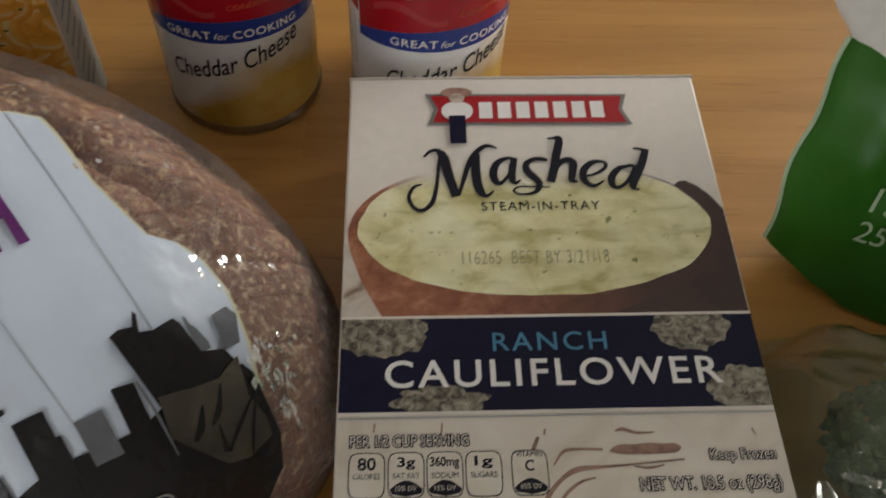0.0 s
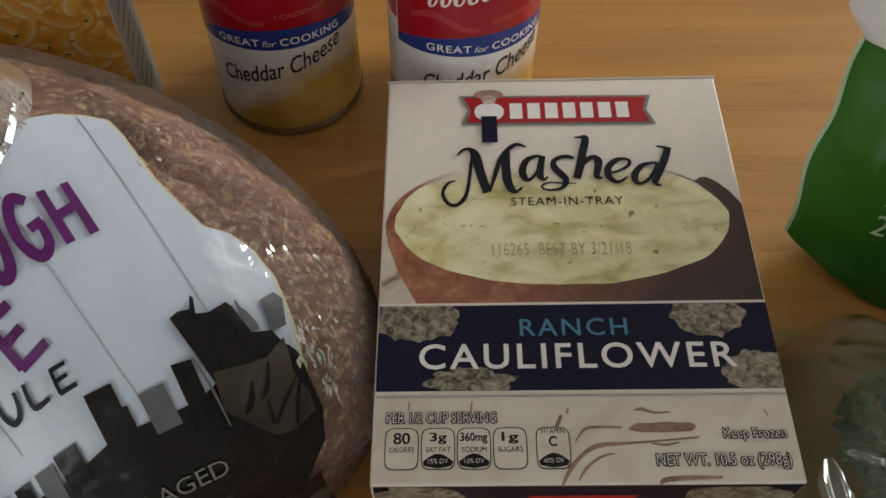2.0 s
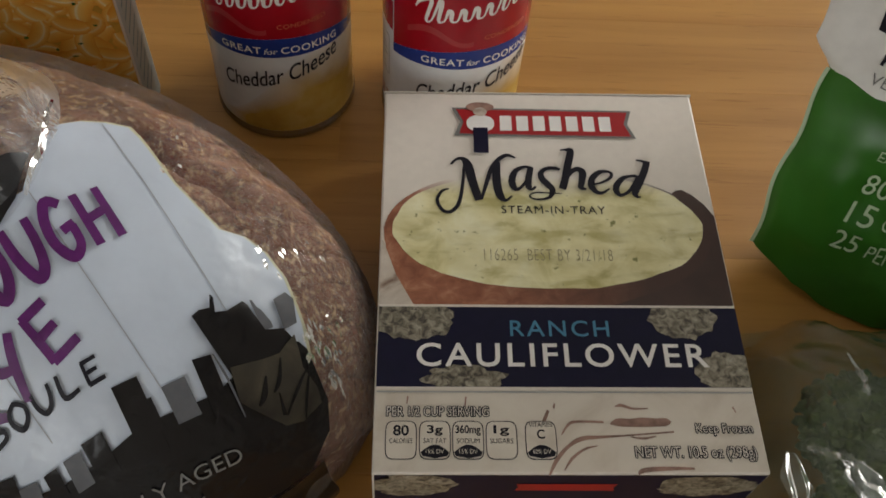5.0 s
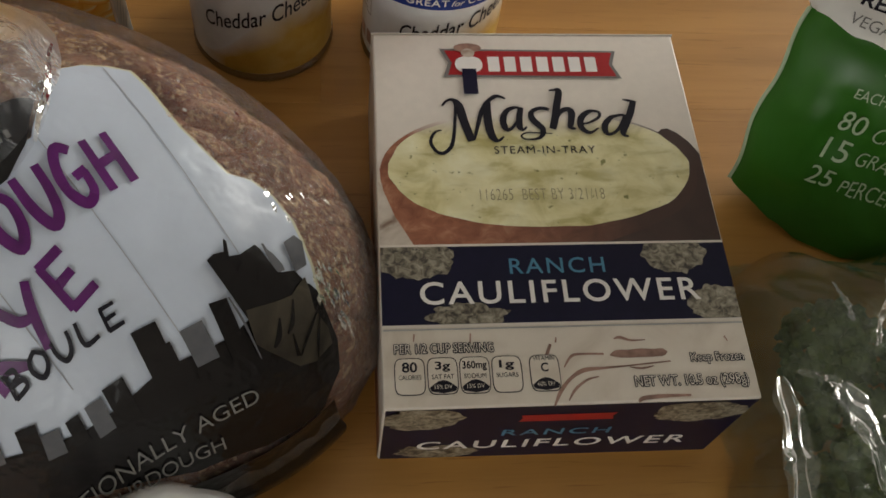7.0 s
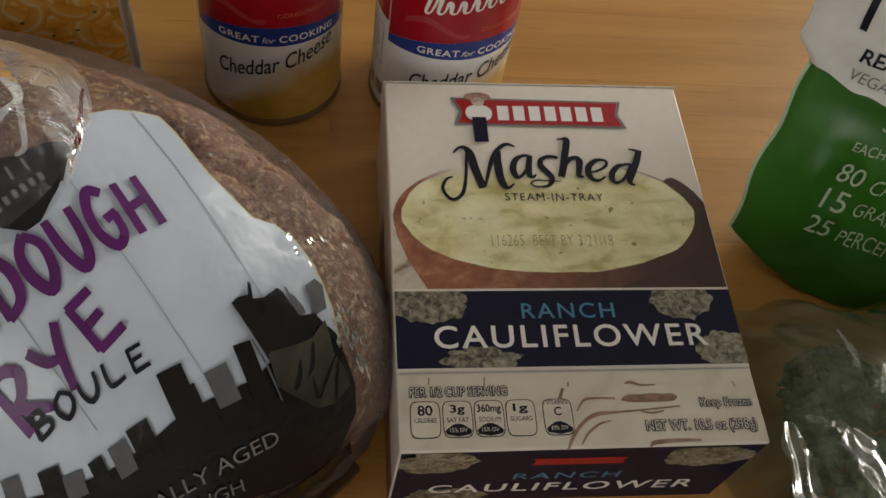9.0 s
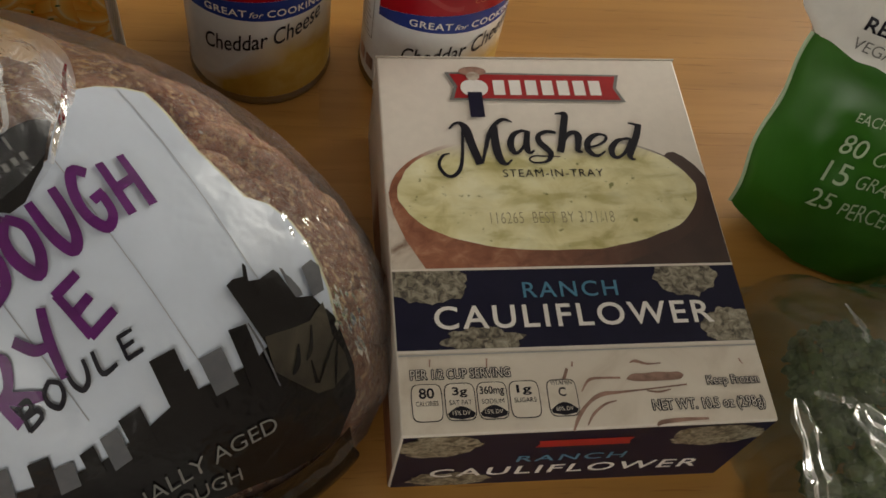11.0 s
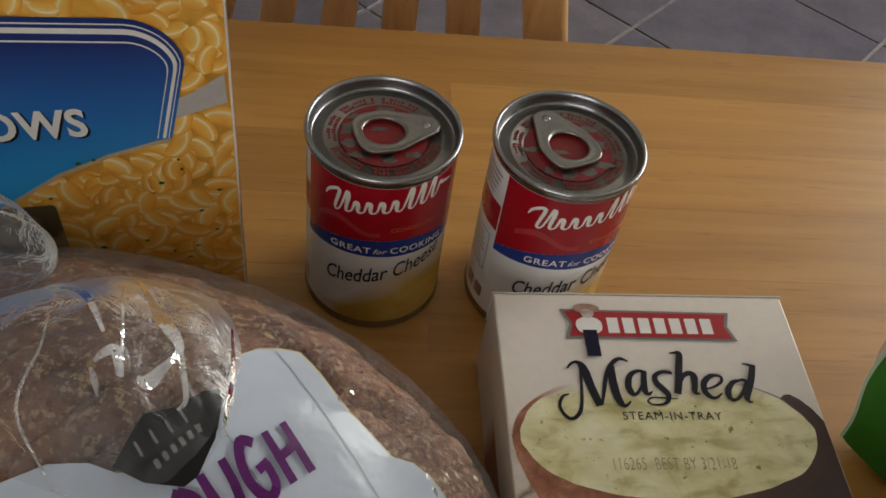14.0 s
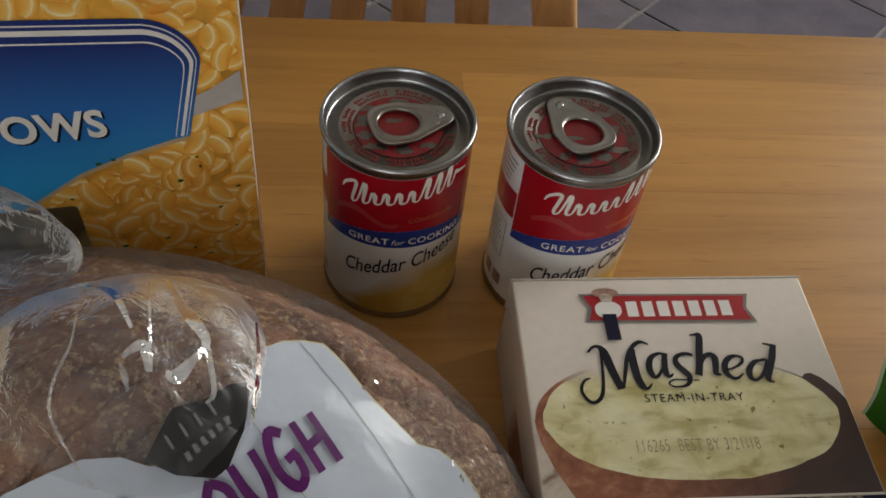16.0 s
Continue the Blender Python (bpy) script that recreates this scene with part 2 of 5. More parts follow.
def cheese_print():
    """Cheese photo that fades into the white label."""
    m, nt, b = nodes_of("can_cheese_photo")
    v = coords(nt)
    uv = nt.nodes.new("ShaderNodeUVMap")
    sep = nt.nodes.new("ShaderNodeSeparateXYZ")
    nt.links.new(uv.outputs[0], sep.inputs[0])
    n = noise_tex(nt, v, 55.0, 4)
    add = nt.nodes.new("ShaderNodeMath")
    add.operation = "MULTIPLY_ADD"
    add.inputs[1].default_value = 0.35
    nt.links.new(n, add.inputs[0])
    nt.links.new(sep.outputs["Y"], add.inputs[2])
    r = nt.nodes.new("ShaderNodeMapRange")
    r.inputs["From Min"].default_value, r.inputs["From Max"].default_value = 0.62, 1.2
    nt.links.new(add.outputs[0], r.inputs["Value"])
    c = ramp(nt, [(0.3, (0.42, 0.25, 0.04)), (0.55, (0.56, 0.37, 0.08)), (0.8, (0.68, 0.5, 0.17))], noise_tex(nt, v, 40.0, 5))
    nt.links.new(mixed(nt, r.outputs[0], c, (0.74, 0.76, 0.78)), b.inputs["Base Color"])
    b.inputs["Roughness"].default_value = 0.26
    return m


CAN_YELLOW = cheese_print()


def crust():
    m, nt, b = nodes_of("rye_crust")
    v = coords(nt)
    big = noise_tex(nt, v, 26.0, 5, 0.6, 0.6)
    fine = noise_tex(nt, v, 330.0, 4, 0.7)
    flour = noise_tex(nt, v, 300.0, 4, 0.7)
    c = ramp(nt, [(0.3, (0.1, 0.036, 0.02)), (0.42, (0.28, 0.11, 0.058)), (0.55, (0.47, 0.22, 0.13)), (0.7, (0.64, 0.38, 0.25))], big)
    c = mixed(nt, ramp(nt, [(0.53, (0, 0, 0)), (0.6, (0.9, 0.9, 0.9))], flour), c, (0.84, 0.6, 0.34))
    c = mixed(nt, ramp(nt, [(0.34, (0.75, 0.75, 0.75)), (0.46, (0, 0, 0))], fine), c, (0.13, 0.05, 0.028))
    nt.links.new(c, b.inputs["Base Color"])
    b.inputs["Roughness"].default_value = 0.5
    bump(nt, b, fine, 0.9, 0.002)
    return m


def leafy(name, dark, light, rough=0.6):
    m, nt, b = nodes_of(name)
    n = noise_tex(nt, coords(nt), 140.0, 4)
    isl = nt.nodes.new("ShaderNodeNewGeometry")
    c = ramp(nt, [(0.3, dark), (0.7, light)], n)
    c = mixed(nt, 0.6, c, ramp(nt, [(0, dark), (1, light)], isl.outputs["Random Per Island"]))
    nt.links.new(c, b.inputs["Base Color"])
    b.inputs["Roughness"].default_value = rough
    bump(nt, b, n, 0.5, 0.001)
    return m


def plaster(name, colour):
    m, nt, b = nodes_of(name)
    v = coords(nt)
    n, n2 = noise_tex(nt, v, 160.0), noise_tex(nt, v, 2.0)
    nt.links.new(ramp(nt, [(0.3, tuple(c * 0.9 for c in colour)), (0.7, colour)], n2), b.inputs["Base Color"])
    b.inputs["Roughness"].default_value = 0.85
    bump(nt, b, n, 0.2, 0.001)
    return m


def slate(name):
    m, nt, b = nodes_of(name)
    info = nt.nodes.new("ShaderNodeObjectInfo")
    v = coords(nt)
    n, n2 = noise_tex(nt, v, 9.0, 6, 0.65, 0.5), noise_tex(nt, v, 90.0, 4)
    c = ramp(nt, [(0.25, (0.085, 0.078, 0.1)), (0.5, (0.135, 0.124, 0.157)), (0.75, (0.19, 0.17, 0.2))], n)
    c = mixed(nt, 1.0, c, ramp(nt, [(0, (0.8, 0.8, 0.84)), (1, (1.1, 1.05, 1.0))], info.outputs["Random"]), "MULTIPLY")
    c = mixed(nt, 0.4, c, ramp(nt, [(0.35, (0.7, 0.7, 0.7)), (0.6, (1, 1, 1))], n2), "MULTIPLY")
    nt.links.new(c, b.inputs["Base Color"])
    b.inputs["Roughness"].default_value = 0.36
    bump(nt, b, n, 0.3, 0.002)
    return m


BLUE_PANEL, PASTA, CRUST = blue_print(), pasta_print(), crust()
STEEL = metal("tin_steel", (0.38, 0.385, 0.4), 0.24)
STEEL_DULL = metal("lid_steel", (0.23, 0.215, 0.195), 0.4)
STEEL_TAB = metal("tab_steel", (0.34, 0.33, 0.31), 0.3)
PRINT_LINE = ink("bag_thin_line", (0.36, 0.38, 0.42), 0.3, 0.1)
DATE_INK = ink("date_ink", (0.34, 0.3, 0.17), 0.45, 0.3)
LID_RED = ink("lid_red", (0.24, 0.016, 0.018), 0.34, 0.25)
PANEL_WHITE = ink("bag_panel", (0.58, 0.65, 0.76), 0.22, 0.06, 60.0, relief=0.35, size=45.0)
PANEL_EDGE = ink("bag_panel_edge", (0.62, 0.6, 0.42), 0.3, 0.1)
PANEL_BLACK = ink("bag_black", (0.009, 0.008, 0.009), 0.22, 0.25, 60.0, spec=0.35, relief=0.5, size=55.0)
PANEL_OLIVE = speckled("bag_clear_print", [(0.35, (0.016, 0.013, 0.01)), (0.6, (0.05, 0.043, 0.03)), (0.8, (0.1, 0.088, 0.06))], 70.0, None, 0.3)
PANEL_GREY = ink("bag_grey", (0.12, 0.125, 0.14), 0.24, 0.2)
BAG_FILM = film("bread_bag_film", 0.08, (0.99, 0.99, 0.99), 0.1, 0.8, 150.0, (0.84, 0.8, 0.77), ior=1.36)
VEG_FOLD = film("vegetable_bag_fold", 0.15, (0.92, 0.94, 0.9), 0.14, 0.12, 40.0, (0.58, 0.62, 0.56), ior=1.32)
BOARD_PHOTO = speckled("board_photo", [(0.35, (0.2, 0.12, 0.08)), (0.5, (0.55, 0.48, 0.4)), (0.7, (0.72, 0.66, 0.58))], 60.0, None, 0.42)
# Whitish film that paints the glints on the bread bag's crinkles.
BREAD_GLINT = film("bread_bag_glint", 0.5, (0.97, 0.97, 0.97), 0.05, 0.3, 90.0, (0.86, 0.87, 0.87), ior=1.7)
# Whiter film: glints of the vegetable bag's creases put into its colour.
VEG_GLINT = film("vegetable_bag_glint", 0.22, (0.95, 0.97, 0.96), 0.18, 0.3, 90.0, (0.66, 0.71, 0.7), ior=1.3)
NECK_FILM = film("bag_neck_film", 0.05, (0.93, 0.93, 0.94), 0.3, 0.6, 70.0, (0.62, 0.66, 0.7), ior=1.2)
# Milky white film for the painted glints of the gathered neck.
NECK_GLINT = film("bag_neck_glint", 0.42, (0.97, 0.97, 0.97), 0.08, 0.3, 60.0, (0.86, 0.88, 0.9), ior=1.6)
VEG_FILM = film("vegetable_bag_film", 0.12, (0.9, 0.94, 0.86), 0.1, 0.2, 60.0, (0.46, 0.52, 0.4), ior=1.4)
POUCH_GREEN = speckled("pouch_green", [(0.3, (0.022, 0.11, 0.008)), (0.7, (0.036, 0.165, 0.014))], 18.0, rough=0.34)
POUCH_WHITE = ink("pouch_white", (0.72, 0.71, 0.68), 0.34, 0.06)
POUCH_TEXT = ink("pouch_text", (0.42, 0.54, 0.36), 0.36, 0.08)
BROCCOLI = leafy("broccoli_green", (0.03, 0.055, 0.016), (0.11, 0.15, 0.045))
BROCCOLI_STEM = leafy("broccoli_stem", (0.1, 0.15, 0.05), (0.18, 0.24, 0.09))
WHITE_PLASTIC = ink("white_plastic", (0.88, 0.87, 0.85), 0.35, 0.05)
WALL = plaster("wall_paint", (0.78, 0.74, 0.67))
CEILING = plaster("ceiling_paint", (0.78, 0.77, 0.74))
TRIM = ink("trim_paint", (0.78, 0.77, 0.74), 0.4, 0.05)
GROUT = speckled("grout", [(0.3, (0.2, 0.19, 0.18)), (0.7, (0.3, 0.285, 0.27))], 60.0, rough=0.8)
SLATE = slate("slate_tile")


def glass():
    m, nt, b = nodes_of("window_glass")
    b.inputs["Transmission Weight"].default_value, b.inputs["Roughness"].default_value, b.inputs["IOR"].default_value = 1.0, 0.0, 1.45
    return m


GLASS = glass()


# ---- building helpers ----
def thing(name, label, category, x, y, z=TOP, rz=0.0, group="", kind=""):
    ob = new(name)
    ob.empty_display_size = 0.02
    ob.matrix_world = pose(x, y, z, 0, 0, rz)
    return tagged(ob, label, category, group, kind)


def part(name, bm, material, parent=None, label="", smooth=False):
    me = bpy.data.meshes.new(name)
    bm.normal_update()
    if smooth:
        for f in bm.faces:
            f.smooth = True
    bm.to_mesh(me)
    bm.free()
    me.materials.append(material)
    ob = new(name, me)
    if parent is not None:
        ob.parent = parent
    if label:
        ob["label"] = label
    return ob


def box(x0, x1, y0, y1, z0, z1, bevel=0.0, segments=2):
    bm = bmesh.new()
    bmesh.ops.create_cube(bm, size=1.0)
    for v in bm.verts:
        v.co = Vector((x0 + (v.co.x + 0.5) * (x1 - x0), y0 + (v.co.y + 0.5) * (y1 - y0), z0 + (v.co.z + 0.5) * (z1 - z0)))
    if bevel:
        bmesh.ops.bevel(bm, geom=list(bm.edges), offset=bevel, segments=segments, profile=0.5, affect="EDGES")
    return bm


def grid(nu, nv, fn, closed=False):
    """A sheet of nu x nv cells, fn(u, v) for u, v in 0 to 1."""
    bm = bmesh.new()
    cols = nu if closed else nu + 1
    rows = [[bm.verts.new(fn(i / nu, j / nv)) for i in range(cols)] for j in range(nv + 1)]
    for j in range(nv):
        for i in range(nu):
            k = (i + 1) % cols
            bm.faces.new((rows[j][i], rows[j][k], rows[j + 1][k], rows[j + 1][i]))
    return bm


def lathe(profile, segments=64):
    """A turned body from (radius, height) pairs."""
    n = len(profile) - 1
    bm = grid(segments, n, lambda u, v: Vector((profile[round(v * n)][0] * math.cos(2 * math.pi * u), profile[round(v * n)][0] * math.sin(2 * math.pi * u), profile[round(v * n)][1])), True)
    return bm


def flat(points, z=0.0):
    bm = bmesh.new()
    bm.faces.new([bm.verts.new((x, y, z)) for x, y in points])
    bmesh.ops.triangulate(bm, faces=list(bm.faces))
    return bm


def flats(shapes):
    bm = bmesh.new()
    for pts in shapes:
        bm.faces.new([bm.verts.new((x, y, 0)) for x, y in pts])
    bmesh.ops.triangulate(bm, faces=list(bm.faces))
    return bm


def oval(cx, cy, rx, ry, n=40, wob=0.0, seed=0.0, power=2.0):
    pts = []
    for i in range(n):
        a = 2 * math.pi * i / n
        c, s = math.cos(a), math.sin(a)
        k = 1 + wob * noise.noise((c * 2.2 + seed, s * 2.2, seed)) + wob * 0.5 * noise.noise((c * 6 + seed, s * 6, seed))
        pts.append((cx + k * rx * math.copysign(abs(c) ** (2 / power), c), cy + k * ry * math.copysign(abs(s) ** (2 / power), s)))
    return pts


def rounded(x0, x1, y0, y1, r, n=5):
    pts = []
    for cx, cy, a0 in ((x1 - r, y1 - r, 0), (x0 + r, y1 - r, 90), (x0 + r, y0 + r, 180), (x1 - r, y0 + r, 270)):
        pts += [(cx + r * math.cos(radians(a0 + 90 * i / n)), cy + r * math.sin(radians(a0 + 90 * i / n))) for i in range(n + 1)]
    return pts


def stroke(points, steps=8):
    """A tapered pen stroke through (x, y, half width)."""
    p = [points[0], *points, points[-1]]
    line = []
    for i in range(1, len(p) - 2):
        for k in range(steps):
            t = k / steps
            line.append([0.5 * (2 * b + (c - a) * t + (2 * a - 5 * b + 4 * c - d) * t * t + (3 * b - a - 3 * c + d) * t ** 3) for a, b, c, d in zip(p[i - 1], p[i], p[i + 1], p[i + 2])])
    line.append(list(points[-1]))
    left, right = [], []
    for i, (x, y, w) in enumerate(line):
        q, r = line[max(0, i - 1)], line[min(len(line) - 1, i + 1)]
        dx, dy = r[0] - q[0], r[1] - q[1]
        n = math.hypot(dx, dy) or 1.0
        left.append((x - dy / n * w, y + dx / n * w))
        right.append((x + dy / n * w, y - dx / n * w))
    return flats([[left[i], left[i + 1], right[i + 1], right[i]] for i in range(len(line) - 1)])


def clamp(pts, x0, x1, y0, y1):
    return [(min(max(x, x0), x1), min(max(y, y0), y1)) for x, y in pts]


def text(string, width, height, shear=0.0, bold=0.0, spacing=1.0):
    """Lettering as a flat mesh, scaled to a width and height, its lower left corner at 0, 0."""
    cu = bpy.data.curves.new("lettering", "FONT")
    cu.body, cu.shear, cu.offset, cu.space_character, cu.resolution_u = string, shear, bold, spacing, 4
    ob = bpy.data.objects.new("lettering", cu)
    scene.collection.objects.link(ob)
    dg = bpy.context.evaluated_depsgraph_get()
    me = bpy.data.meshes.new_from_object(ob.evaluated_get(dg))
    bm = bmesh.new()
    bm.from_mesh(me)
    bpy.data.objects.remove(ob)
    bpy.data.curves.remove(cu)
    bpy.data.meshes.remove(me)
    xs, ys = [v.co.x for v in bm.verts], [v.co.y for v in bm.verts]
    sx, sy = width / (max(xs) - min(xs)), height / (max(ys) - min(ys))
    x0, y0 = min(xs), min(ys)
    for v in bm.verts:
        v.co = Vector(((v.co.x - x0) * sx, (v.co.y - y0) * sy, 0))
    return bm


PEN = {
    "S": [[(0.85, 0.9), (0.5, 1.0), (0.15, 0.8), (0.35, 0.55), (0.75, 0.4), (0.75, 0.1), (0.4, 0.0), (0.05, 0.12)]],
    "O": [[(0.55, 1.0), (0.15, 0.75), (0.08, 0.35), (0.4, 0.0), (0.8, 0.25), (0.88, 0.7), (0.5, 0.98)]],
    "U": [[(0.06, 1.0), (0.1, 0.4), (0.35, 0.02), (0.7, 0.15), (0.88, 0.55), (0.92, 1.02)]],
    "R": [[(0.15, 0.0), (0.18, 0.95)], [(0.0, 0.9), (0.5, 1.0), (0.85, 0.78), (0.55, 0.5), (0.2, 0.45)], [(0.3, 0.46), (0.6, 0.2), (0.95, -0.02)]],
    "D": [[(0.15, 0.0), (0.15, 1.0)], [(0.0, 0.98), (0.55, 0.95), (0.9, 0.6), (0.75, 0.18), (0.1, 0.0)]],
    "G": [[(0.85, 0.88), (0.5, 1.02), (0.15, 0.72), (0.08, 0.3), (0.4, 0.0), (0.8, 0.12), (0.88, 0.48)], [(0.5, 0.46), (0.98, 0.5)]],
    "H": [[(0.08, 0.0), (0.12, 1.02)], [(0.88, -0.02), (0.9, 1.0)], [(0.0, 0.48), (1.0, 0.55)]],
    "Y": [[(0.02, 1.0), (0.22, 0.62), (0.5, 0.5)], [(0.98, 1.05), (0.62, 0.55), (0.3, -0.1)]],
    "E": [[(0.12, 0.02), (0.15, 1.0)], [(0.1, 0.98), (0.85, 1.0)], [(0.12, 0.5), (0.72, 0.55)], [(0.08, 0.04), (0.92, 0.05)]],
    "B": [[(0.12, 0.0), (0.16, 1.0)], [(0.0, 0.96), (0.6, 0.95), (0.62, 0.62), (0.2, 0.52), (0.8, 0.42), (0.82, 0.1), (0.1, 0.0)]],
    "L": [[(0.15, 1.0), (0.14, 0.05), (0.9, 0.06)]],
    "I": [[(0.5, 0.0), (0.52, 1.0)]],
    "C": [[(0.88, 0.85), (0.5, 1.0), (0.15, 0.7), (0.12, 0.3), (0.45, 0.0), (0.9, 0.12)]],
}


def brush(string, width, height, pen):
    """Marker lettering: pen strokes of uneven width, letters a little apart in size and level."""
    rng = random.Random(len(string) * 7 + ord(string[0]))
    bm = bmesh.new()
    wide = [0.5 if ch == "I" else 1.0 for ch in string]
    unit = width / (sum(wide) + 0.28 * (len(string) - 1))
    x = 0.0
    for ch, k in zip(string, wide):
        tall, drop = height * rng.uniform(0.94, 1.08), height * rng.uniform(-0.05, 0.05)
        for line in PEN[ch]:
            n = len(line) - 1
            pts = [(x + px * unit * k, drop + py * tall, height * pen * (0.72 + 0.4 * math.sin(math.pi * (0.2 + 0.7 * i / n)) + rng.uniform(-0.08, 0.08))) for i, (px, py) in enumerate(line)]
            one = stroke(pts, 5)
            me = bpy.data.meshes.new("pen_stroke")
            one.to_mesh(me)
            one.free()
            bm.from_mesh(me)
            bpy.data.meshes.remove(me)
        x += unit * (k + 0.28)
    return bm


def moved(bm, fn):
    for v in bm.verts:
        v.co = Vector(fn(v.co.x, v.co.y))
    return bm


def cut_up(bm, step):
    """Cuts a flat mesh along a lattice, so that it can follow a curved surface."""
    xs, ys = [v.co.x for v in bm.verts], [v.co.y for v in bm.verts]
    for axis, lo, hi in ((0, min(xs), max(xs)), (1, min(ys), max(ys))):
        k = math.floor(lo / step) + 1
        while k * step < hi:
            co, no = [0, 0, 0], [0, 0, 0]
            co[axis], no[axis] = k * step, 1
            bmesh.ops.bisect_plane(bm, geom=list(bm.verts) + list(bm.edges) + list(bm.faces), dist=1e-7, plane_co=co, plane_no=no)
            k += 1
    bmesh.ops.triangulate(bm, faces=list(bm.faces))
    return bm


# ---- the room ----
X0, X1, Y0, Y1, HIGH, THICK = -2.5, 2.2, -2.2, 2.6, 2.5, 0.12


def wall_panels(name, along, at, lo, hi, opening=None):
    """A wall with thickness, with at most one window opening (lo, hi, sill, head)."""
    w = tagged(new(name), "plain warm white painted plaster room wall", "wall", kind="structure")
    out = at + (THICK if at > 0 else -THICK)
    a0, a1 = min(at, out), max(at, out)
    spans = [(lo, hi, 0.0, HIGH)]
    if opening:
        p, q, s, h = opening
        spans = [(lo, p, 0.0, HIGH), (q, hi, 0.0, HIGH), (p, q, 0.0, s), (p, q, h, HIGH)]
    for p, q, s, h in spans:
        part("wall_panel", box(a0, a1, p, q, s, h) if along == "y" else box(p, q, a0, a1, s, h), WALL, w)
    return w


EAST, SOUTH = (0.45, 1.95, 0.95, 2.15), (-1.5, 0.0, 1.15, 2.35)
wall_panels("wall_east", "y", X1, Y0, Y1, EAST)
wall_panels("wall_west", "y", X0, Y0, Y1)
wall_panels("wall_north", "x", Y1, X0, X1)
wall_panels("wall_south", "x", Y0, X0, X1, SOUTH)
tagged(part("ceiling", box(X0, X1, Y0, Y1, HIGH, HIGH + 0.1), CEILING), "plain white painted ceiling", "ceiling", kind="structure")


def window(name, along, at, opening):
    p, q, s, h = opening
    w = tagged(new(name), "white framed window letting in daylight", "window", kind="structure")

    def bar(nm, u0, u1, z0, z1, d0, d1, mat=TRIM):
        d0, d1 = (d0, d1) if at > 0 else (-d1, -d0)
        return part(nm, box(at + d0, at + d1, u0, u1, z0, z1) if along == "y" else box(u0, u1, at + d0, at + d1, z0, z1), mat, w)
    for u0, u1, z0, z1 in ((p, p + 0.05, s, h), (q - 0.05, q, s, h), (p + 0.05, q - 0.05, s, s + 0.05), (p + 0.05, q - 0.05, h - 0.05, h), ((p + q) / 2 - 0.02, (p + q) / 2 + 0.02, s + 0.05, h - 0.05)):
        bar("window_frame", u0, u1, z0, z1, 0.03, 0.09)
    for u0, u1 in ((p + 0.05, (p + q) / 2 - 0.02), ((p + q) / 2 + 0.02, q - 0.05)):
        bar("pane", u0, u1, s + 0.05, h - 0.05, 0.055, 0.06, GLASS).visible_shadow = False
    bar("window_sill", p - 0.04, q + 0.04, s - 0.03, s - 0.002, -0.08, -0.002)


window("window_1", "y", X1, EAST)
window("window_2", "x", Y0, SOUTH)

floor = tagged(part("floor", box(X0, X1, Y0, Y1, -0.08, -0.004), GROUT), "grey slate tiles laid diagonally with pale joints", "floor", kind="structure")


def floor_tiles():
    side, gap = 0.403, 0.008
    mesh = None
    c45 = math.sqrt(0.5)
    for i in range(-9, 10):
        for j in range(-9, 10):
            u, v = (i + 0.5) * side, (j + 0.5) * side
            x, y = 0.544 + (u - v) * c45, 1.374 + (u + v) * c45
            if X0 + 0.24 < x < X1 - 0.24 and Y0 + 0.24 < y < Y1 - 0.24:
                if mesh is None:
                    ob = part("tile", box(-(side - gap) / 2, (side - gap) / 2, -(side - gap) / 2, (side - gap) / 2, -0.004, 0.0, 0.0015, 1), SLATE, floor)
                    mesh = ob.data
                else:
                    ob = new("tile", mesh)
                    ob.parent = floor
                ob.matrix_basis = pose(x, y, 0.0, random.uniform(-0.1, 0.1), random.uniform(-0.1, 0.1), 45)


# ---- the table ----
table = thing("table", "honey brown solid wood table with a glossy laminated top", "table", 0.0, 0.2603, 0.0, 0.0)
TL, TR, TD, TT = -0.78, 0.86, 0.92, 0.028


def table_frame():
    part("underlayer", box(TL + 0.004, TR - 0.004, -TD + 0.004, -0.004, TOP - TT, TOP - 0.012), TABLE_WOOD, table)
    for x in (TL + 0.08, TR - 0.15):
        for y in (-TD + 0.08, -0.15):
            part("leg", box(x, x + 0.07, y, y + 0.07, 0, TOP - TT, 0.006), CHAIR_WOOD, table)
    for y in (-TD + 0.1, -0.12):
        part("apron", box(TL + 0.15, TR - 0.15, y, y + 0.022, TOP - TT - 0.09, TOP - TT, 0.002), TABLE_WOOD, table)


def table_strips():
    rng = random.Random(4)
    rows = 18
    w = TD / rows
    for r in range(rows):
        x = TL
        first = True
        while x < TR - 0.01:
            n = rng.uniform(0.28, 0.72) * (0.6 if first else 1)
            first = False
            e = TR if x + n > TR - 0.15 else x + n
            ob = part("strip", box(-(e - x) / 2, (e - x) / 2, -w / 2, w / 2, -0.012, 0, 0.0001, 1), TABLE_WOOD, table)
            ob.matrix_basis = pose((x + e) / 2, -TD + (r + 0.5) * w, TOP)
            x = e


table_frame()


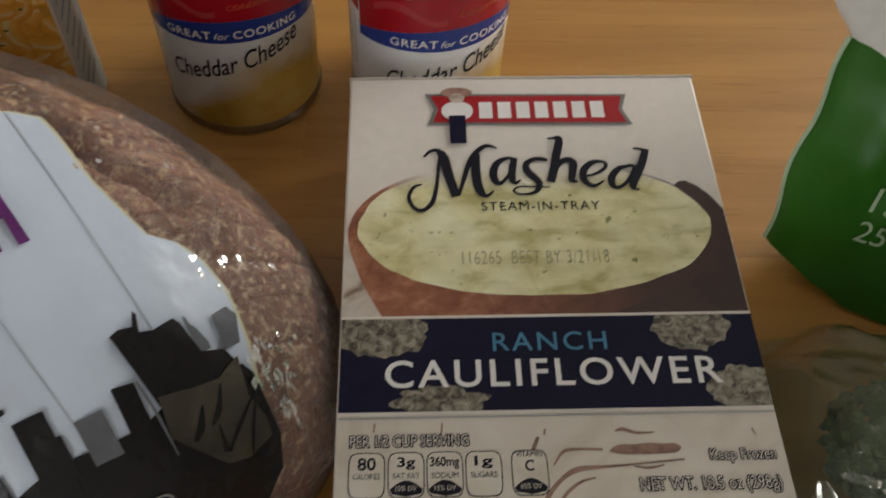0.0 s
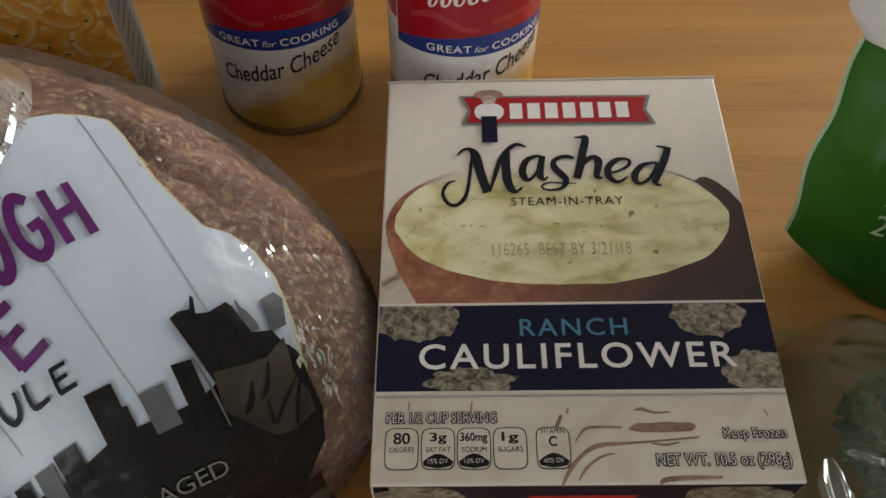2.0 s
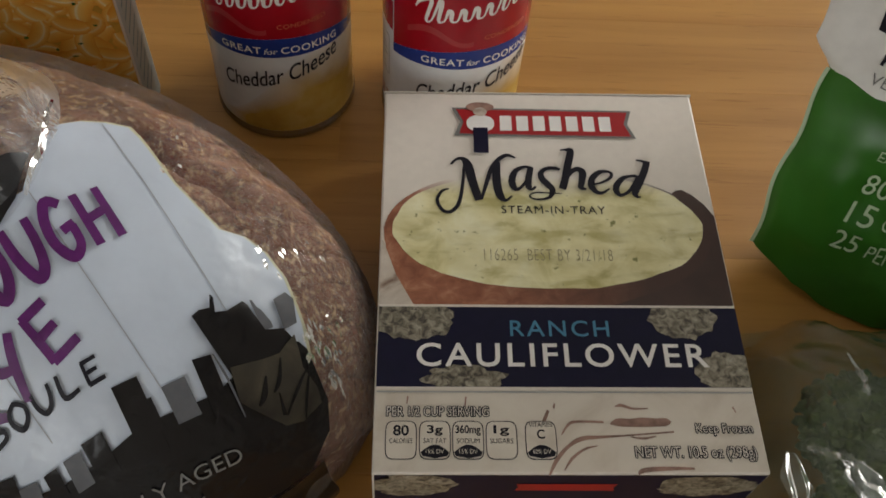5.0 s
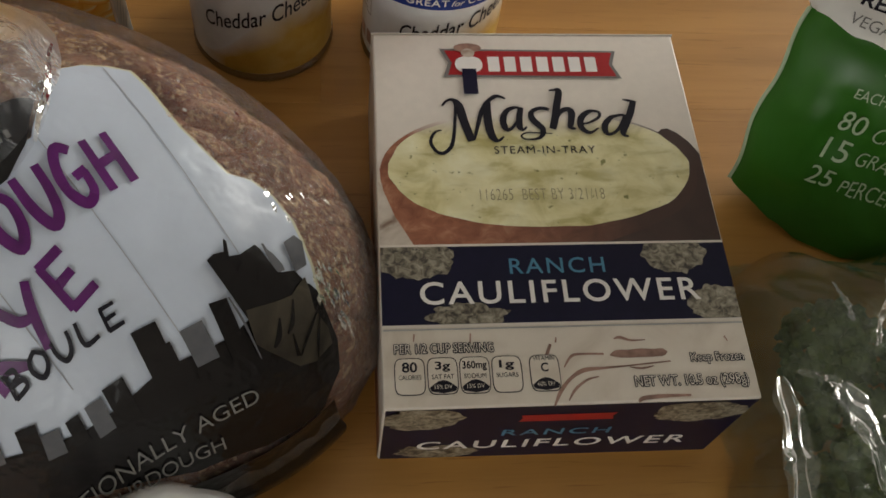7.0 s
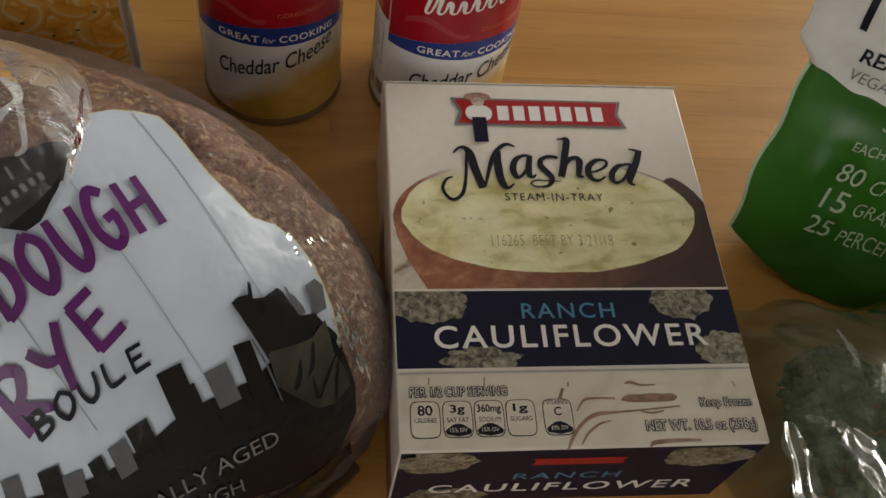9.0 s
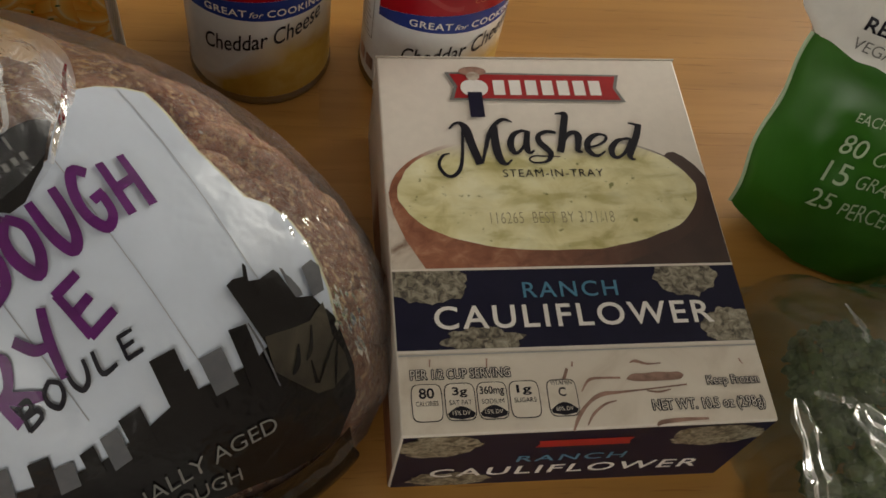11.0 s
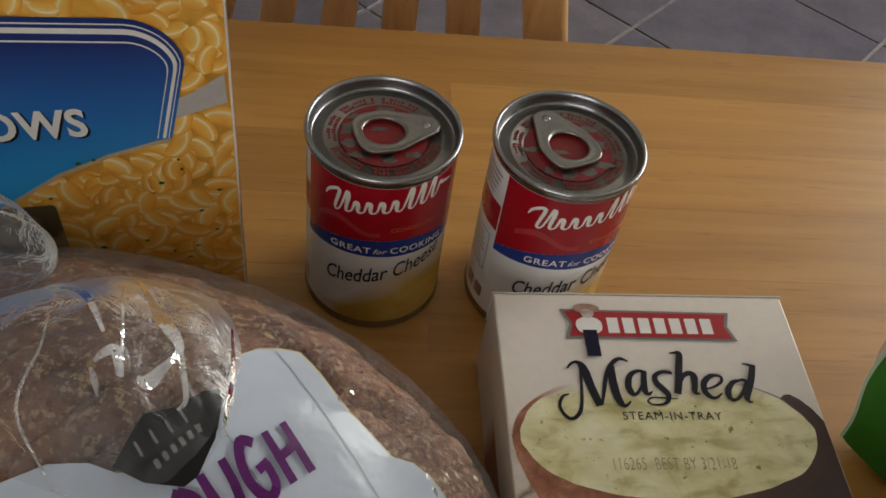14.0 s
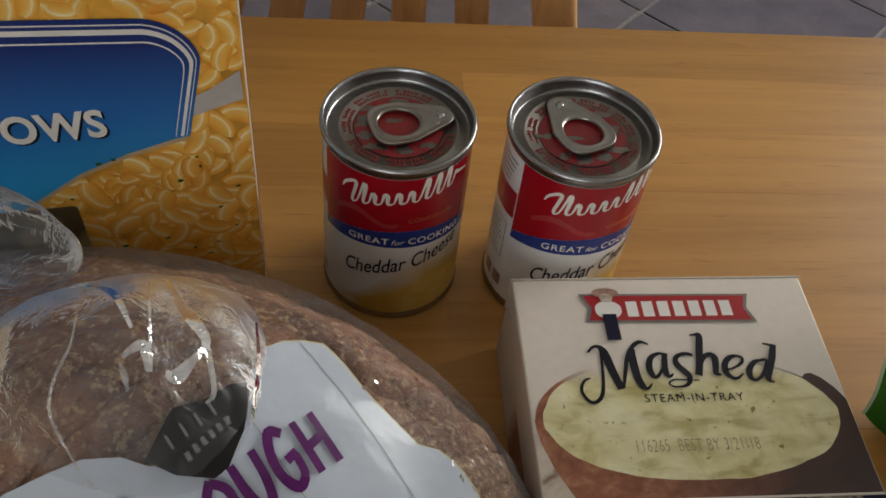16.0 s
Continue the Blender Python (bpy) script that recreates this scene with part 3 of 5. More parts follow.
# ---- the chair beyond the table ----
def chair():
    ch = thing("dining_chair", "light honey wooden dining chair with slatted back", "chair", -0.021, 0.359, 0.0)
    tilt = 0.12

    def slat(x0, width, thick, z0=0.47, z1=0.95):
        def fn(u, v):
            z = z0 + (z1 - z0) * v
            k = 1 - 1.7 * (z - 0.68)
            a = 2 * math.pi * u
            c, s = math.cos(a), math.sin(a)
            px = width / 2 * math.copysign(abs(c) ** 0.45, c)
            py = thick / 2 * math.copysign(abs(s) ** 0.45, s)
            return Vector((x0 * k + px, py + tilt * (z - 0.68), z))
        part("slat", grid(20, 14, fn, True), CHAIR_WOOD, ch, smooth=True)
    for x in (-0.149, -0.1015, -0.054, -0.006, 0.045):
        slat(x, 0.027, 0.026)
    for x in (-0.215, 0.1125):
        slat(x, 0.036, 0.03, 0.44)
    part("top_rail", box(-0.13, 0.085, 0.02, 0.045, 0.95, 1.03, 0.01), CHAIR_WOOD, ch)
    part("seat", box(-0.22, 0.2, -0.43, -0.03, 0.42, 0.45, 0.01), CHAIR_WOOD, ch)
    for x in (-0.21, 0.16):
        part("leg", box(x, x + 0.035, -0.42, -0.385, 0, 0.42, 0.004), CHAIR_WOOD, ch)
        part("leg", box(x, x + 0.035, -0.06, -0.025, 0, 0.44, 0.004), CHAIR_WOOD, ch)


chair()


# ---- the cauliflower carton ----
def on_top(bm, ox, oy, layer):
    """Lays lettering or a shape, given in millimetres, on the carton's upper face."""
    return moved(bm, lambda x, y: ((ox + x) / 1000, (oy + y) / 1000, carton_height((ox + x) / 1000, (oy + y) / 1000) + 0.00012 * layer))


CW, CL, CH_ = 130.5, 168.0, 0.0525


def carton_height(x, y):
    """The frozen tray lifts the lid a little towards the front right."""
    return CH_ + 0.0274 * x - 0.0132 * y


def carton():
    c = thing("frozen_food_carton", "white and navy cardboard carton of mashed ranch cauliflower lying flat", "carton", 0, 0)

    def put(name, bm, mat, layer, ox=0.0, oy=0.0, label=""):
        return part(name, on_top(bm, ox, oy, layer), mat, c, label)
    b = box(0, CW / 1000, -CL / 1000, 0, 0, CH_, 0.0009, 2)
    for v in b.verts:
        v.co.z *= carton_height(v.co.x, v.co.y) / CH_
    part("carton_body", b, CARD_WHITE, c)
    put("wood_print", flat([(0.6, -CL + 0.6), (CW - 0.6, -CL + 0.6), (CW - 0.6, -138), (0.6, -138)]), CARD_CREAM, 1)
    # Photo of the bowl.
    put("photo_backdrop", flat([(116.5, -51.5), (119, -51.2), (122.5, -53.5), (126.5, -58), (CW - 0.7, -64), (CW - 0.7, -104.6), (60, -104.6), (70, -90)]), SHADE_PHOTO, 1)
    put("photo_board", flat([(0.6, -76), (6, -84), (18, -104.6), (0.6, -104.6)]), BOARD_PHOTO, 1)
    put("bowl_side_photo", flat([(1.2, -70), (2.4, -80), (6.5, -92), (13, -104.6), (86, -104.6), (104, -98), (64, -99)]), BOWL, 1.5)
    put("bowl_photo", flat(clamp(oval(64, -72.6, 62.6, 31.2, 60, power=2.15), 0.6, CW - 0.7, -104.6, -40)), BOWL, 2)
    put("mash_photo", flat(clamp(oval(64.4, -70.2, 59.4, 27.6, 90, 0.035, 3.0, 2.15), 0.6, CW, -104, -40)), MASH, 3)
    # Navy band with florets.
    put("band_line", flat([(0.5, -138.4), (CW - 0.5, -138.4), (CW - 0.5, -104.6), (0.5, -104.6)]), CARD_WHITE, 2)
    put("navy_band", flat([(0.5, -137.3), (CW - 0.5, -137.3), (CW - 0.5, -105.7), (0.5, -105.7)]), NAVY, 3)
    for cx, cy, rx, ry, s in ((12, -110, 15, 9, 1.0), (31, -134, 14, 5, 2.0), (110, -110, 12, 8.5, 3.0), (123, -132, 11, 8, 4.0)):
        put("floret_photo", flat(clamp(oval(cx, cy, rx, ry, 48, 0.3, s), 0.5, CW - 0.5, -137.3, -105.7)), FLORET_PHOTO, 4)
    # Lettering.
    put("red_banner", flat([(28, -8.6), (103.6, -9.6), (101.3, -17.2), (104.2, -24.9), (29, -24), (31.4, -16.5)]), INK_GREY, 4)
    put("red_banner", flat([(30, -9.7), (101.8, -10.6), (99.8, -17.2), (102.2, -23.8), (31, -23), (33, -16.5)]), RED, 5)
    for k in range(7):
        x = 48 + k * 6.9
        put("brand_bar", flat([(x, -21.4), (x + 4.9, -21.4), (x + 4.9, -13.2), (x, -13.2)]), INK_WHITE, 6, label="white block standing for a brand letter")
    put("emblem", flat(oval(39.9, -17.6, 5.8, 4.6, 24, power=2.3)), INK_WHITE, 7)
    put("emblem", flat(oval(39.9, -8.4, 5.9, 2.6, 24)), INK_BROWN, 7)
    put("emblem", flat(oval(39.9, -11.2, 2.9, 2.4, 20)), BOARD_PHOTO, 7.5)
    put("emblem", flat([(36.8, -20), (42.8, -20), (42.8, -33.6), (36.8, -33.6)]), NAVY, 8)
    put("swash", stroke([(26.4, -52.0, 0.3), (23.6, -53.2, 0.59), (21.8, -57.7, 0.67), (23.7, -62.3, 0.74), (26.8, -63.2, 0.81), (29.9, -59.8, 0.81), (31.5, -52.7, 0.67), (32.5, -42.6, 0.59), (32.7, -39.3, 0.44)]), INK_BLACK, 6.0)
    put("lettering", stroke([(27.3, -39.6, 0.44), (29.4, -37.1, 0.59), (32.0, -36.7, 0.96), (34.1, -39.7, 1.78), (35.8, -48.1, 1.78), (38.2, -57.5, 1.63)]), INK_BLACK, 6.25)
    put("lettering", stroke([(39.1, -57.1, 0.52), (41.1, -49.9, 0.81), (43.3, -42.5, 0.96), (46.3, -37.3, 0.96), (49.9, -34.7, 0.89), (53.5, -36.0, 0.37)]), INK_BLACK, 6.5)
    put("lettering", stroke([(45.8, -38.2, 1.48), (45.4, -44.3, 1.7), (45.7, -51.6, 1.7), (46.9, -56.1, 1.48), (48.9, -57.4, 0.74), (51.2, -55.3, 0.37)]), INK_BLACK, 6.75)
    put("lettering", stroke([(60.2, -41.6, 0.74), (56.9, -40.7, 0.74), (53.2, -42.8, 1.18), (51.5, -47.5, 1.41), (52.3, -51.4, 1.26), (54.3, -51.7, 0.74), (56.9, -48.3, 0.59), (58.5, -44.2, 0.59)]), INK_BLACK, 7.0)
    put("lettering", stroke([(59.3, -41.0, 1.18), (58.3, -46.0, 1.33), (58.0, -50.4, 1.33), (59.2, -52.0, 0.74), (60.9, -50.6, 0.37)]), INK_BLACK, 7.25)
    put("lettering", stroke([(71.0, -42.0, 0.67), (69.3, -41.3, 0.89), (66.4, -41.3, 0.89), (63.5, -43.2, 1.04), (63.5, -46.5, 1.41), (65.6, -49.5, 1.48), (67.3, -52.1, 1.26), (66.5, -55.2, 0.89), (64.2, -56.7, 0.59), (60.0, -56.9, 0.44), (58.2, -55.3, 0.37), (60.2, -53.7, 0.37), (64.3, -53.7, 0.37), (70.9, -54.1, 0.22)]), INK_BLACK, 7.5)
    put("lettering", stroke([(72.0, -31.8, 0.37), (74.2, -31.6, 0.67), (76.1, -32.3, 1.41), (74.5, -39.4, 1.55), (72.8, -46.8, 1.55), (71.3, -51.8, 1.48)]), INK_BLACK, 7.75)
    put("lettering", stroke([(73.1, -47.3, 0.59), (75.5, -43.1, 1.04), (78.4, -41.7, 1.18), (80.0, -43.5, 1.55), (79.4, -47.7, 1.33), (78.8, -50.9, 1.11), (80.8, -51.8, 0.44)]), INK_BLACK, 8.0)
    put("lettering", stroke([(83.1, -49.5, 0.44), (87.0, -48.5, 0.52), (90.7, -46.2, 0.67), (91.6, -43.9, 0.67), (90.0, -42.8, 0.67), (86.8, -43.2, 1.04), (83.7, -46.3, 1.33), (83.0, -50.4, 1.33), (84.8, -53.2, 1.04), (87.2, -53.5, 0.67), (90.1, -51.4, 0.37)]), INK_BLACK, 8.25)
    put("lettering", stroke([(98.8, -45.2, 0.67), (95.9, -46.2, 1.04), (93.1, -49.8, 1.33), (92.8, -53.4, 1.18), (94.7, -54.6, 0.74), (98.2, -52.1, 0.7), (101.6, -46.0, 0.7), (100.6, -44.9, 0.7), (98.8, -45.2, 0.67)]), INK_BLACK, 8.5)
    put("lettering", stroke([(102.3, -36.8, 0.37), (104.7, -37.3, 0.67), (106.5, -38.2, 0.7)]), INK_BLACK, 8.75)
    put("lettering", stroke([(106.8, -37.3, 1.25), (106.5, -38.2, 1.33), (104.7, -43.3, 1.48), (101.9, -49.3, 1.48), (100.0, -53.4, 1.33), (100.5, -55.4, 0.74), (102.0, -55.6, 0.37)]), INK_BLACK, 9.0)
    put("lettering", text("STEAM-IN-TRAY", 40.6, 3.7, 0, 0.0, 1.15), INK_BLACK, 6, 46.7, -63.8)
    put("date_print", text("116265  BEST BY 3/21/18", 48.5, 5.2, 0, -0.016, 1.1), DATE_INK, 5, 39.3, -85.6)
    put("lettering", text("RANCH", 35.4, 6.5, 0, 0.006, 1.2), INK_SKY, 6, 47.4, -117.8)
    put("lettering", text("CAULIFLOWER", 102.4, 9.3, 0, 0.012, 1.18), INK_WHITE, 6, 14.2, -129.8)
    for string, w, h, x, y in (("PER 1/2 CUP SERVING", 34.2, 3.5, 4.4, -148.2), ("Keep Frozen", 19, 4.2, 108, -154.9), ("NET WT. 10.5 oz (298g)", 40.2, 5.0, 86.6, -163.8)):
        for k, (dx, dy) in enumerate(((0.34, 0), (-0.34, 0), (0, 0.34), (0, -0.34), (0.25, 0.25), (-0.25, -0.25), (0.25, -0.25), (-0.25, 0.25))):
            put("letter_edge", text(string, w, h), INK_BLACK, 3.5 + 0.1 * k, x + dx, y + dy)
        put("lettering", text(string, w, h, 0, -0.006), CARD_WHITE, 5, x, y)
    icons = ((4.2, "80", "CALORIES", ""), (15.4, "3g", "SAT FAT", "15% DV"), (26.4, "360mg", "SODIUM", "15% DV"), (37.5, "1g", "SUGARS", ""), (50.6, "C", "VITAMIN", "60% DV"))
    for x, big, small, cap in icons:
        put("facts_badge", flat(oval(x + 5.1, -156.6, 5.25, 6.8, 32, power=5)), INK_BLACK, 3)
        put("facts_badge", flat(oval(x + 5.1, -156.6, 4.95, 6.5, 32, power=5)), CARD_CREAM, 4)
        if cap:
            put("badge_cap", flat([(x + 0.4 + 9.4 * k / 12, -160.9 + 2.6 * math.sin(math.pi * k / 12)) for k in range(13)] + [(x + 9.2, -162.2), (x + 5.1, -163.0), (x + 1.0, -162.2)]), INK_BLACK, 5)
            put("lettering", text(cap, 6.0, 1.5), CARD_CREAM, 6, x + 2.1, -161.4)
        wide = min(8.4, 2.6 * len(big))
        up = -155.2 if big != "C" else -156.2
        put("lettering", text(big, wide, 3.8 if big != "C" else 3.3, 0, 0.02), INK_BLACK, 5, x + 5.1 - wide / 2, up)
        put("lettering", text(small, 7.6, 1.7), INK_BLACK, 5, x + 1.3, -157.8 if big != "C" else -152.0)
    # Weathered board print.
    streaks = (
        [(57.6, -168.7, 0.3), (60.4, -163.4, 0.7), (64.5, -158.8, 0.6), (69.4, -156.0, 0.8), (76.3, -155.4, 0.5), (84.9, -154.8, 0.3), (100.5, -153.5, 0.3)],
        [(62.7, -166.9, 0.2), (65.5, -162.9, 0.5), (70.0, -159.6, 0.4), (74.3, -158.5, 0.2)],
        [(62.6, -154.7, 0.2), (65.9, -150.5, 0.5), (70.7, -149.9, 0.4), (77.2, -150.1, 0.4)],
        [(79.3, -150.7, 0.2), (82.0, -150.2, 1.4), (86.3, -150.3, 1.5), (90.6, -150.1, 1.7), (94.9, -150.2, 1.5), (98.4, -150.0, 1.4), (100.1, -149.9, 0.2)],
        [(81.6, -144.5, 0.2), (83.9, -144.0, 0.6), (87.7, -145.2, 0.4), (92.9, -145.1, 0.2)],
        [(86.8, -168.2, 0.4), (88.7, -166.9, 0.8), (96.2, -166.3, 0.7), (105.4, -166.3, 0.4)],
        [(85.7, -155.3, 0.2), (89.9, -155.9, 0.4), (94.3, -155.1, 0.2)],
        [(31.1, -141.0, 0.3), (30.6, -145.8, 0.2)],
        [(61.1, -143.4, 0.3), (60.7, -145.3, 0.3)],
        [(58.8, -145.9, 0.5), (56.8, -150.6, 0.6), (54.8, -155.3, 0.3)],
        [(11.4, -140.8, 0.3), (11.1, -143.7, 0.2)],
        [(121.8, -144.4, 0.3), (122.7, -146.6, 0.2)],
    )
    for k, pts in enumerate(streaks):
        put("board_streak", stroke(pts), INK_BROWN, 2 + 0.1 * k)
    # Grey strip below the band: shading of the crease line, painted on.
    put("crease_shade", flat([(0.8, -139.5), (CW - 0.8, -139.5), (CW - 0.8, -138.9), (0.8, -138.9)]), INK_PALE, 3.2)
    # Front end panel.
    def front(name, bm, mat, layer, ox, oz, label=""):
        return part(name, moved(bm, lambda x, y: ((ox + x) / 1000, -CL / 1000 - 0.0001 * layer, (oz + y) / 1000 * carton_height((ox + x) / 1000, -CL / 1000) / CH_)), mat, c, label)
    front("front_panel", flat([(0.8, 0.8), (CW - 0.8, 0.8), (CW - 0.8, 51.6), (0.8, 51.6)]), NAVY, 1, 0, 0)
    for cx, cz, rx, rz_, s in ((13, 42, 15, 10, 5.0), (112, 42, 17, 9, 6.0), (22, 8, 15, 7, 7.0)):
        front("floret_photo", flat(clamp(oval(cx, cz, rx, rz_, 40, 0.3, s), 0.8, CW - 0.8, 0.8, 51.6)), FLORET_PHOTO, 2, 0, 0)
    front("red_banner", flat([(46, 38), (80, 38), (79, 41), (80, 44), (46, 44), (47, 41)]), RED, 3, 2, 0)
    front("lettering", text("RANCH", 40, 6, 0, 0.006, 1.2), INK_SKY, 3, 44, 24)
    front("lettering", text("CAULIFLOWER", 103, 8.5, 0, 0.012, 1.18), INK_WHITE, 3, 14, 11)
    # Left side panel.
    part("side_panel", moved(flat([(0.8, 0.8), (0.8, 30), (CL - 0.8, 22), (CL - 0.8, 0.8)]), lambda x, y: (-0.0001, -x / 1000, y / 1000)), BOWL, c)
    flap = box(-0.0004, CW / 1000 + 0.0004, 0.0, 0.0005, CH_ - 0.02, CH_ + 0.0003)
    for v in flap.verts:
        v.co.z += 0.0274 * v.co.x
    part("lid_flap", flap, CARD_EDGE, c)


carton()


# ---- the cans ----
def can_name_shapes():
    """Slanted white strokes of about the size of the brand name's letters."""
    pts = [(4, 6, 0.3), (6, 9.5, 0.8), (11, 11, 0.9)]
    for i in range(9):
        x = 9 + i * 5.4
        tall = 11 if i in (0, 5, 6, 7) else 6
        pts += [(x, 0.2 * i + 0.4, 0.7), (x + 2.4, 0.2 * i + 0.6, 0.4), (x + 2.2 + tall * 0.3, tall + 0.2 * i, 0.8), (x + 3.9 + tall * 0.22, tall * 0.8 + 0.2 * i, 1.0)]
    return stroke(pts + [(64, 4, 0.4)], 5)


RB = 0.0329


def soup_can(x, y, turn, tab, label):
    """turn: the label's middle; tab: which way the ring pull points."""
    c = thing("soup_can", label, "can", x, y, group="soup cans")
    prof = [(0.0, 0.004), (0.029, 0.004), (0.0305, 0.0), (0.0332, 0.0002), (0.0338, 0.0015), (0.0336, 0.003), (RB, 0.0045), (RB, 0.0965), (0.0331, 0.0975), (0.03405, 0.0985), (0.0342, 0.1), (0.0338, 0.1014), (0.0329, 0.1016), (0.0323, 0.1012), (0.032, 0.0995), (0.0317, 0.0962), (0.0309, 0.0951), (0.0296, 0.0948), (0.0288, 0.0953), (0.0, 0.0955)]
    part("tin", lathe(prof, 72), STEEL, c, "bare steel tin with a rolled rim", True)
    part("lid_panel", lathe([(0.0309, 0.0952), (0.0296, 0.0949), (0.0288, 0.0955), (0.0268, 0.0956), (0.0263, 0.0961), (0.0256, 0.0961), (0.0251, 0.0957), (0.02, 0.0957), (0.0197, 0.0954), (0.0, 0.0954)], 64), STEEL_DULL, c, "", True)

    def band(name, t0, t1, lo, hi, lift, mat, nu=40, nv=2, label=""):
        def fn(u, v):
            th = t0 + (t1 - t0) * u
            z = lo(th) + (hi(th) - lo(th)) * v
            a, r = radians(turn + th), RB + lift
            return Vector((r * math.cos(a), r * math.sin(a), z / 1000))
        return part(name, grid(nu, nv, fn), mat, c, label, True)

    def red_low(th):
        return max(47.0, 64 - 14.5 * (th / 90) ** 2)

    def blue_low(th):
        return max(42.5, red_low(th) - 10.8 * max(0.0, math.cos(radians(th * 0.85))))
    band("paper_label", -180, 180, lambda t: 5.0, lambda t: 96.0, 0.0001, CAN_WHITE, 72)
    band("red_label", -76, 128, red_low, lambda t: 95.9, 0.0002, CAN_RED, 56, 3)
    band("blue_stripe", -76, 128, blue_low, red_low, 0.00025, CAN_BLUE, 56)
    band("red_swirl", -60, -8, lambda t: 70 + 3 * math.sin(t / 9) - 1.2, lambda t: 72 + 3.5 * math.sin(t / 9), 0.00028, CAN_GLOSS_RED, 20)
    def cheese_top(t):
        return 10 + 44 * (0.5 - 0.5 * math.cos(math.pi * min(1, max(0, (t + 66) / 100))))
    photo = band("cheese_photo", -64, 120, lambda t: 5.2, cheese_top, 0.0002, CAN_YELLOW, 72, 10)
    uv = photo.data.uv_layers.new(name="UVMap")
    for loop in photo.data.loops:
        p = photo.data.vertices[loop.vertex_index].co
        th = (math.degrees(math.atan2(p.y, p.x)) - turn + 180) % 360 - 180
        uv.data[loop.index].uv = (0.0, max((p.z * 1000 - 5.2) / (cheese_top(th) - 5.2) * 0.95, 1.0 - (th + 64) / 50))

    def around(name, bm, mat, th0, z0, rise, lift, label=""):
        """Lettering along the label, millimetres, from the angle th0, its baseline rising by the angle."""
        def fn(px, py):
            th = th0 + math.degrees(px / 1000 / RB)
            z = z0 + rise(th) + py
            a, r = radians(turn + th), RB + lift
            return (r * math.cos(a), r * math.sin(a), z / 1000)
        return part(name, moved(cut_up(bm, 2.0), fn), mat, c, label)
    around("brand_stroke", can_name_shapes(), INK_WHITE, -60, 77, lambda t: (t + 60) * 0.08, 0.0004, "plain white wavy stroke of a brand name")
    around("lettering", text("CONDENSED", 22, 2.4), INK_ORANGE, 0, 69.5, lambda t: 0.0, 0.0004)
    around("lettering", text("GREAT", 19, 3.9, 0, 0.01, 1.1), INK_WHITE, -47, 0, lambda t: blue_low(t) + 2.2, 0.0004)
    around("lettering", text("for", 6, 3.2, 0.3), INK_WHITE, -12, 0, lambda t: blue_low(t) + 2.2, 0.0004)
    around("lettering", text("COOKING", 27, 3.9, 0, 0.01, 1.1), INK_WHITE, 1, 0, lambda t: blue_low(t) + 2.2, 0.0004)
    around("lettering", text("Cheddar Cheese", 56, 9.6, 0.12, 0.008), INK_BLACK, -50, 30.0, lambda t: (t + 50) * 0.155, 0.0004)
    # The printed side with its small type.
    band("red_strip", -118, -77, lambda t: 60, lambda t: 76, 0.0002, CAN_RED, 12)
    around("facts_table", flats([[(0, 0), (16, 0), (16, 0.5), (0, 0.5)], [(0, 24), (16, 24), (16, 24.5), (0, 24.5)], [(0, 0), (0.5, 0), (0.5, 24), (0, 24)], [(15.5, 0), (16, 0), (16, 24), (15.5, 24)]] + [[(1.5, k), (11 + k % 4, k), (11 + k % 4, k + 0.8), (1.5, k + 0.8)] for k in range(2, 23, 3)]), INK_GREY, -110, 30, lambda t: 0, 0.0003, "plain bars of small print")
    around("small_print", flats([[(0, k), (12 + (k * 7) % 5, k), (12 + (k * 7) % 5, k + 0.9), (0, k + 0.9)] for k in range(0, 15, 3)]), INK_GREY, -110, 79, lambda t: 0, 0.0003)
    around("stamp", flats([rounded(0, 7, 0, 8, 1), rounded(9, 15, 0, 8, 1)]), INK_BROWN, -104, 11, lambda t: 0, 0.0003)
    # Lid print and ring pull.
    ring = lathe([(0.0195, 0.09585), (0.0105, 0.09585), (0.0, 0.09585)], 48)
    part("lid_print", ring, LID_RED, c, "red ink printed on the lid")
    rng = random.Random(3)
    for k, (a, r, sx, sy) in enumerate(((150, 0.0145, 0.0042, 0.004), (185, 0.0155, 0.0035, 0.0028), (215, 0.0165, 0.0055, 0.0022), (262, 0.015, 0.0035, 0.003), (300, 0.0172, 0.004, 0.0018), (120, 0.0165, 0.003, 0.0022), (70, 0.0165, 0.0045, 0.0016), (95, 0.004, 0.0035, 0.0013), (10, 0.015, 0.003, 0.0035))):
        px, py = r * math.cos(radians(a + tab)), r * math.sin(radians(a + tab))
        part("bare_patch", flat(oval(px, py, sx, sy, 26, 0.75, k * 3.1 + tab), 0.09595), STEEL_DULL, c)
    marks = []
    for i in range(84):
        if i % 12 in (10, 11):
            continue
        a = 2 * math.pi * i / 84
        h = rng.uniform(0.5, 1.0)
        for r0 in ((20.6, 22.9) if i % 5 else (20.6,)):
            r1 = r0 + 1.8 * h
            w = 0.024
            marks.append([(r0 * math.cos(a - w), r0 * math.sin(a - w)), (r1 * math.cos(a - w), r1 * math.sin(a - w)), (r1 * math.cos(a + w), r1 * math.sin(a + w)), (r0 * math.cos(a + w), r0 * math.sin(a + w))])
    part("lid_small_print", moved(flats(marks), lambda px, py: (px / 1000, py / 1000, 0.0959)), LID_RED, c, "plain bars of red small print")
    ca, sa = math.cos(radians(tab)), math.sin(radians(tab))

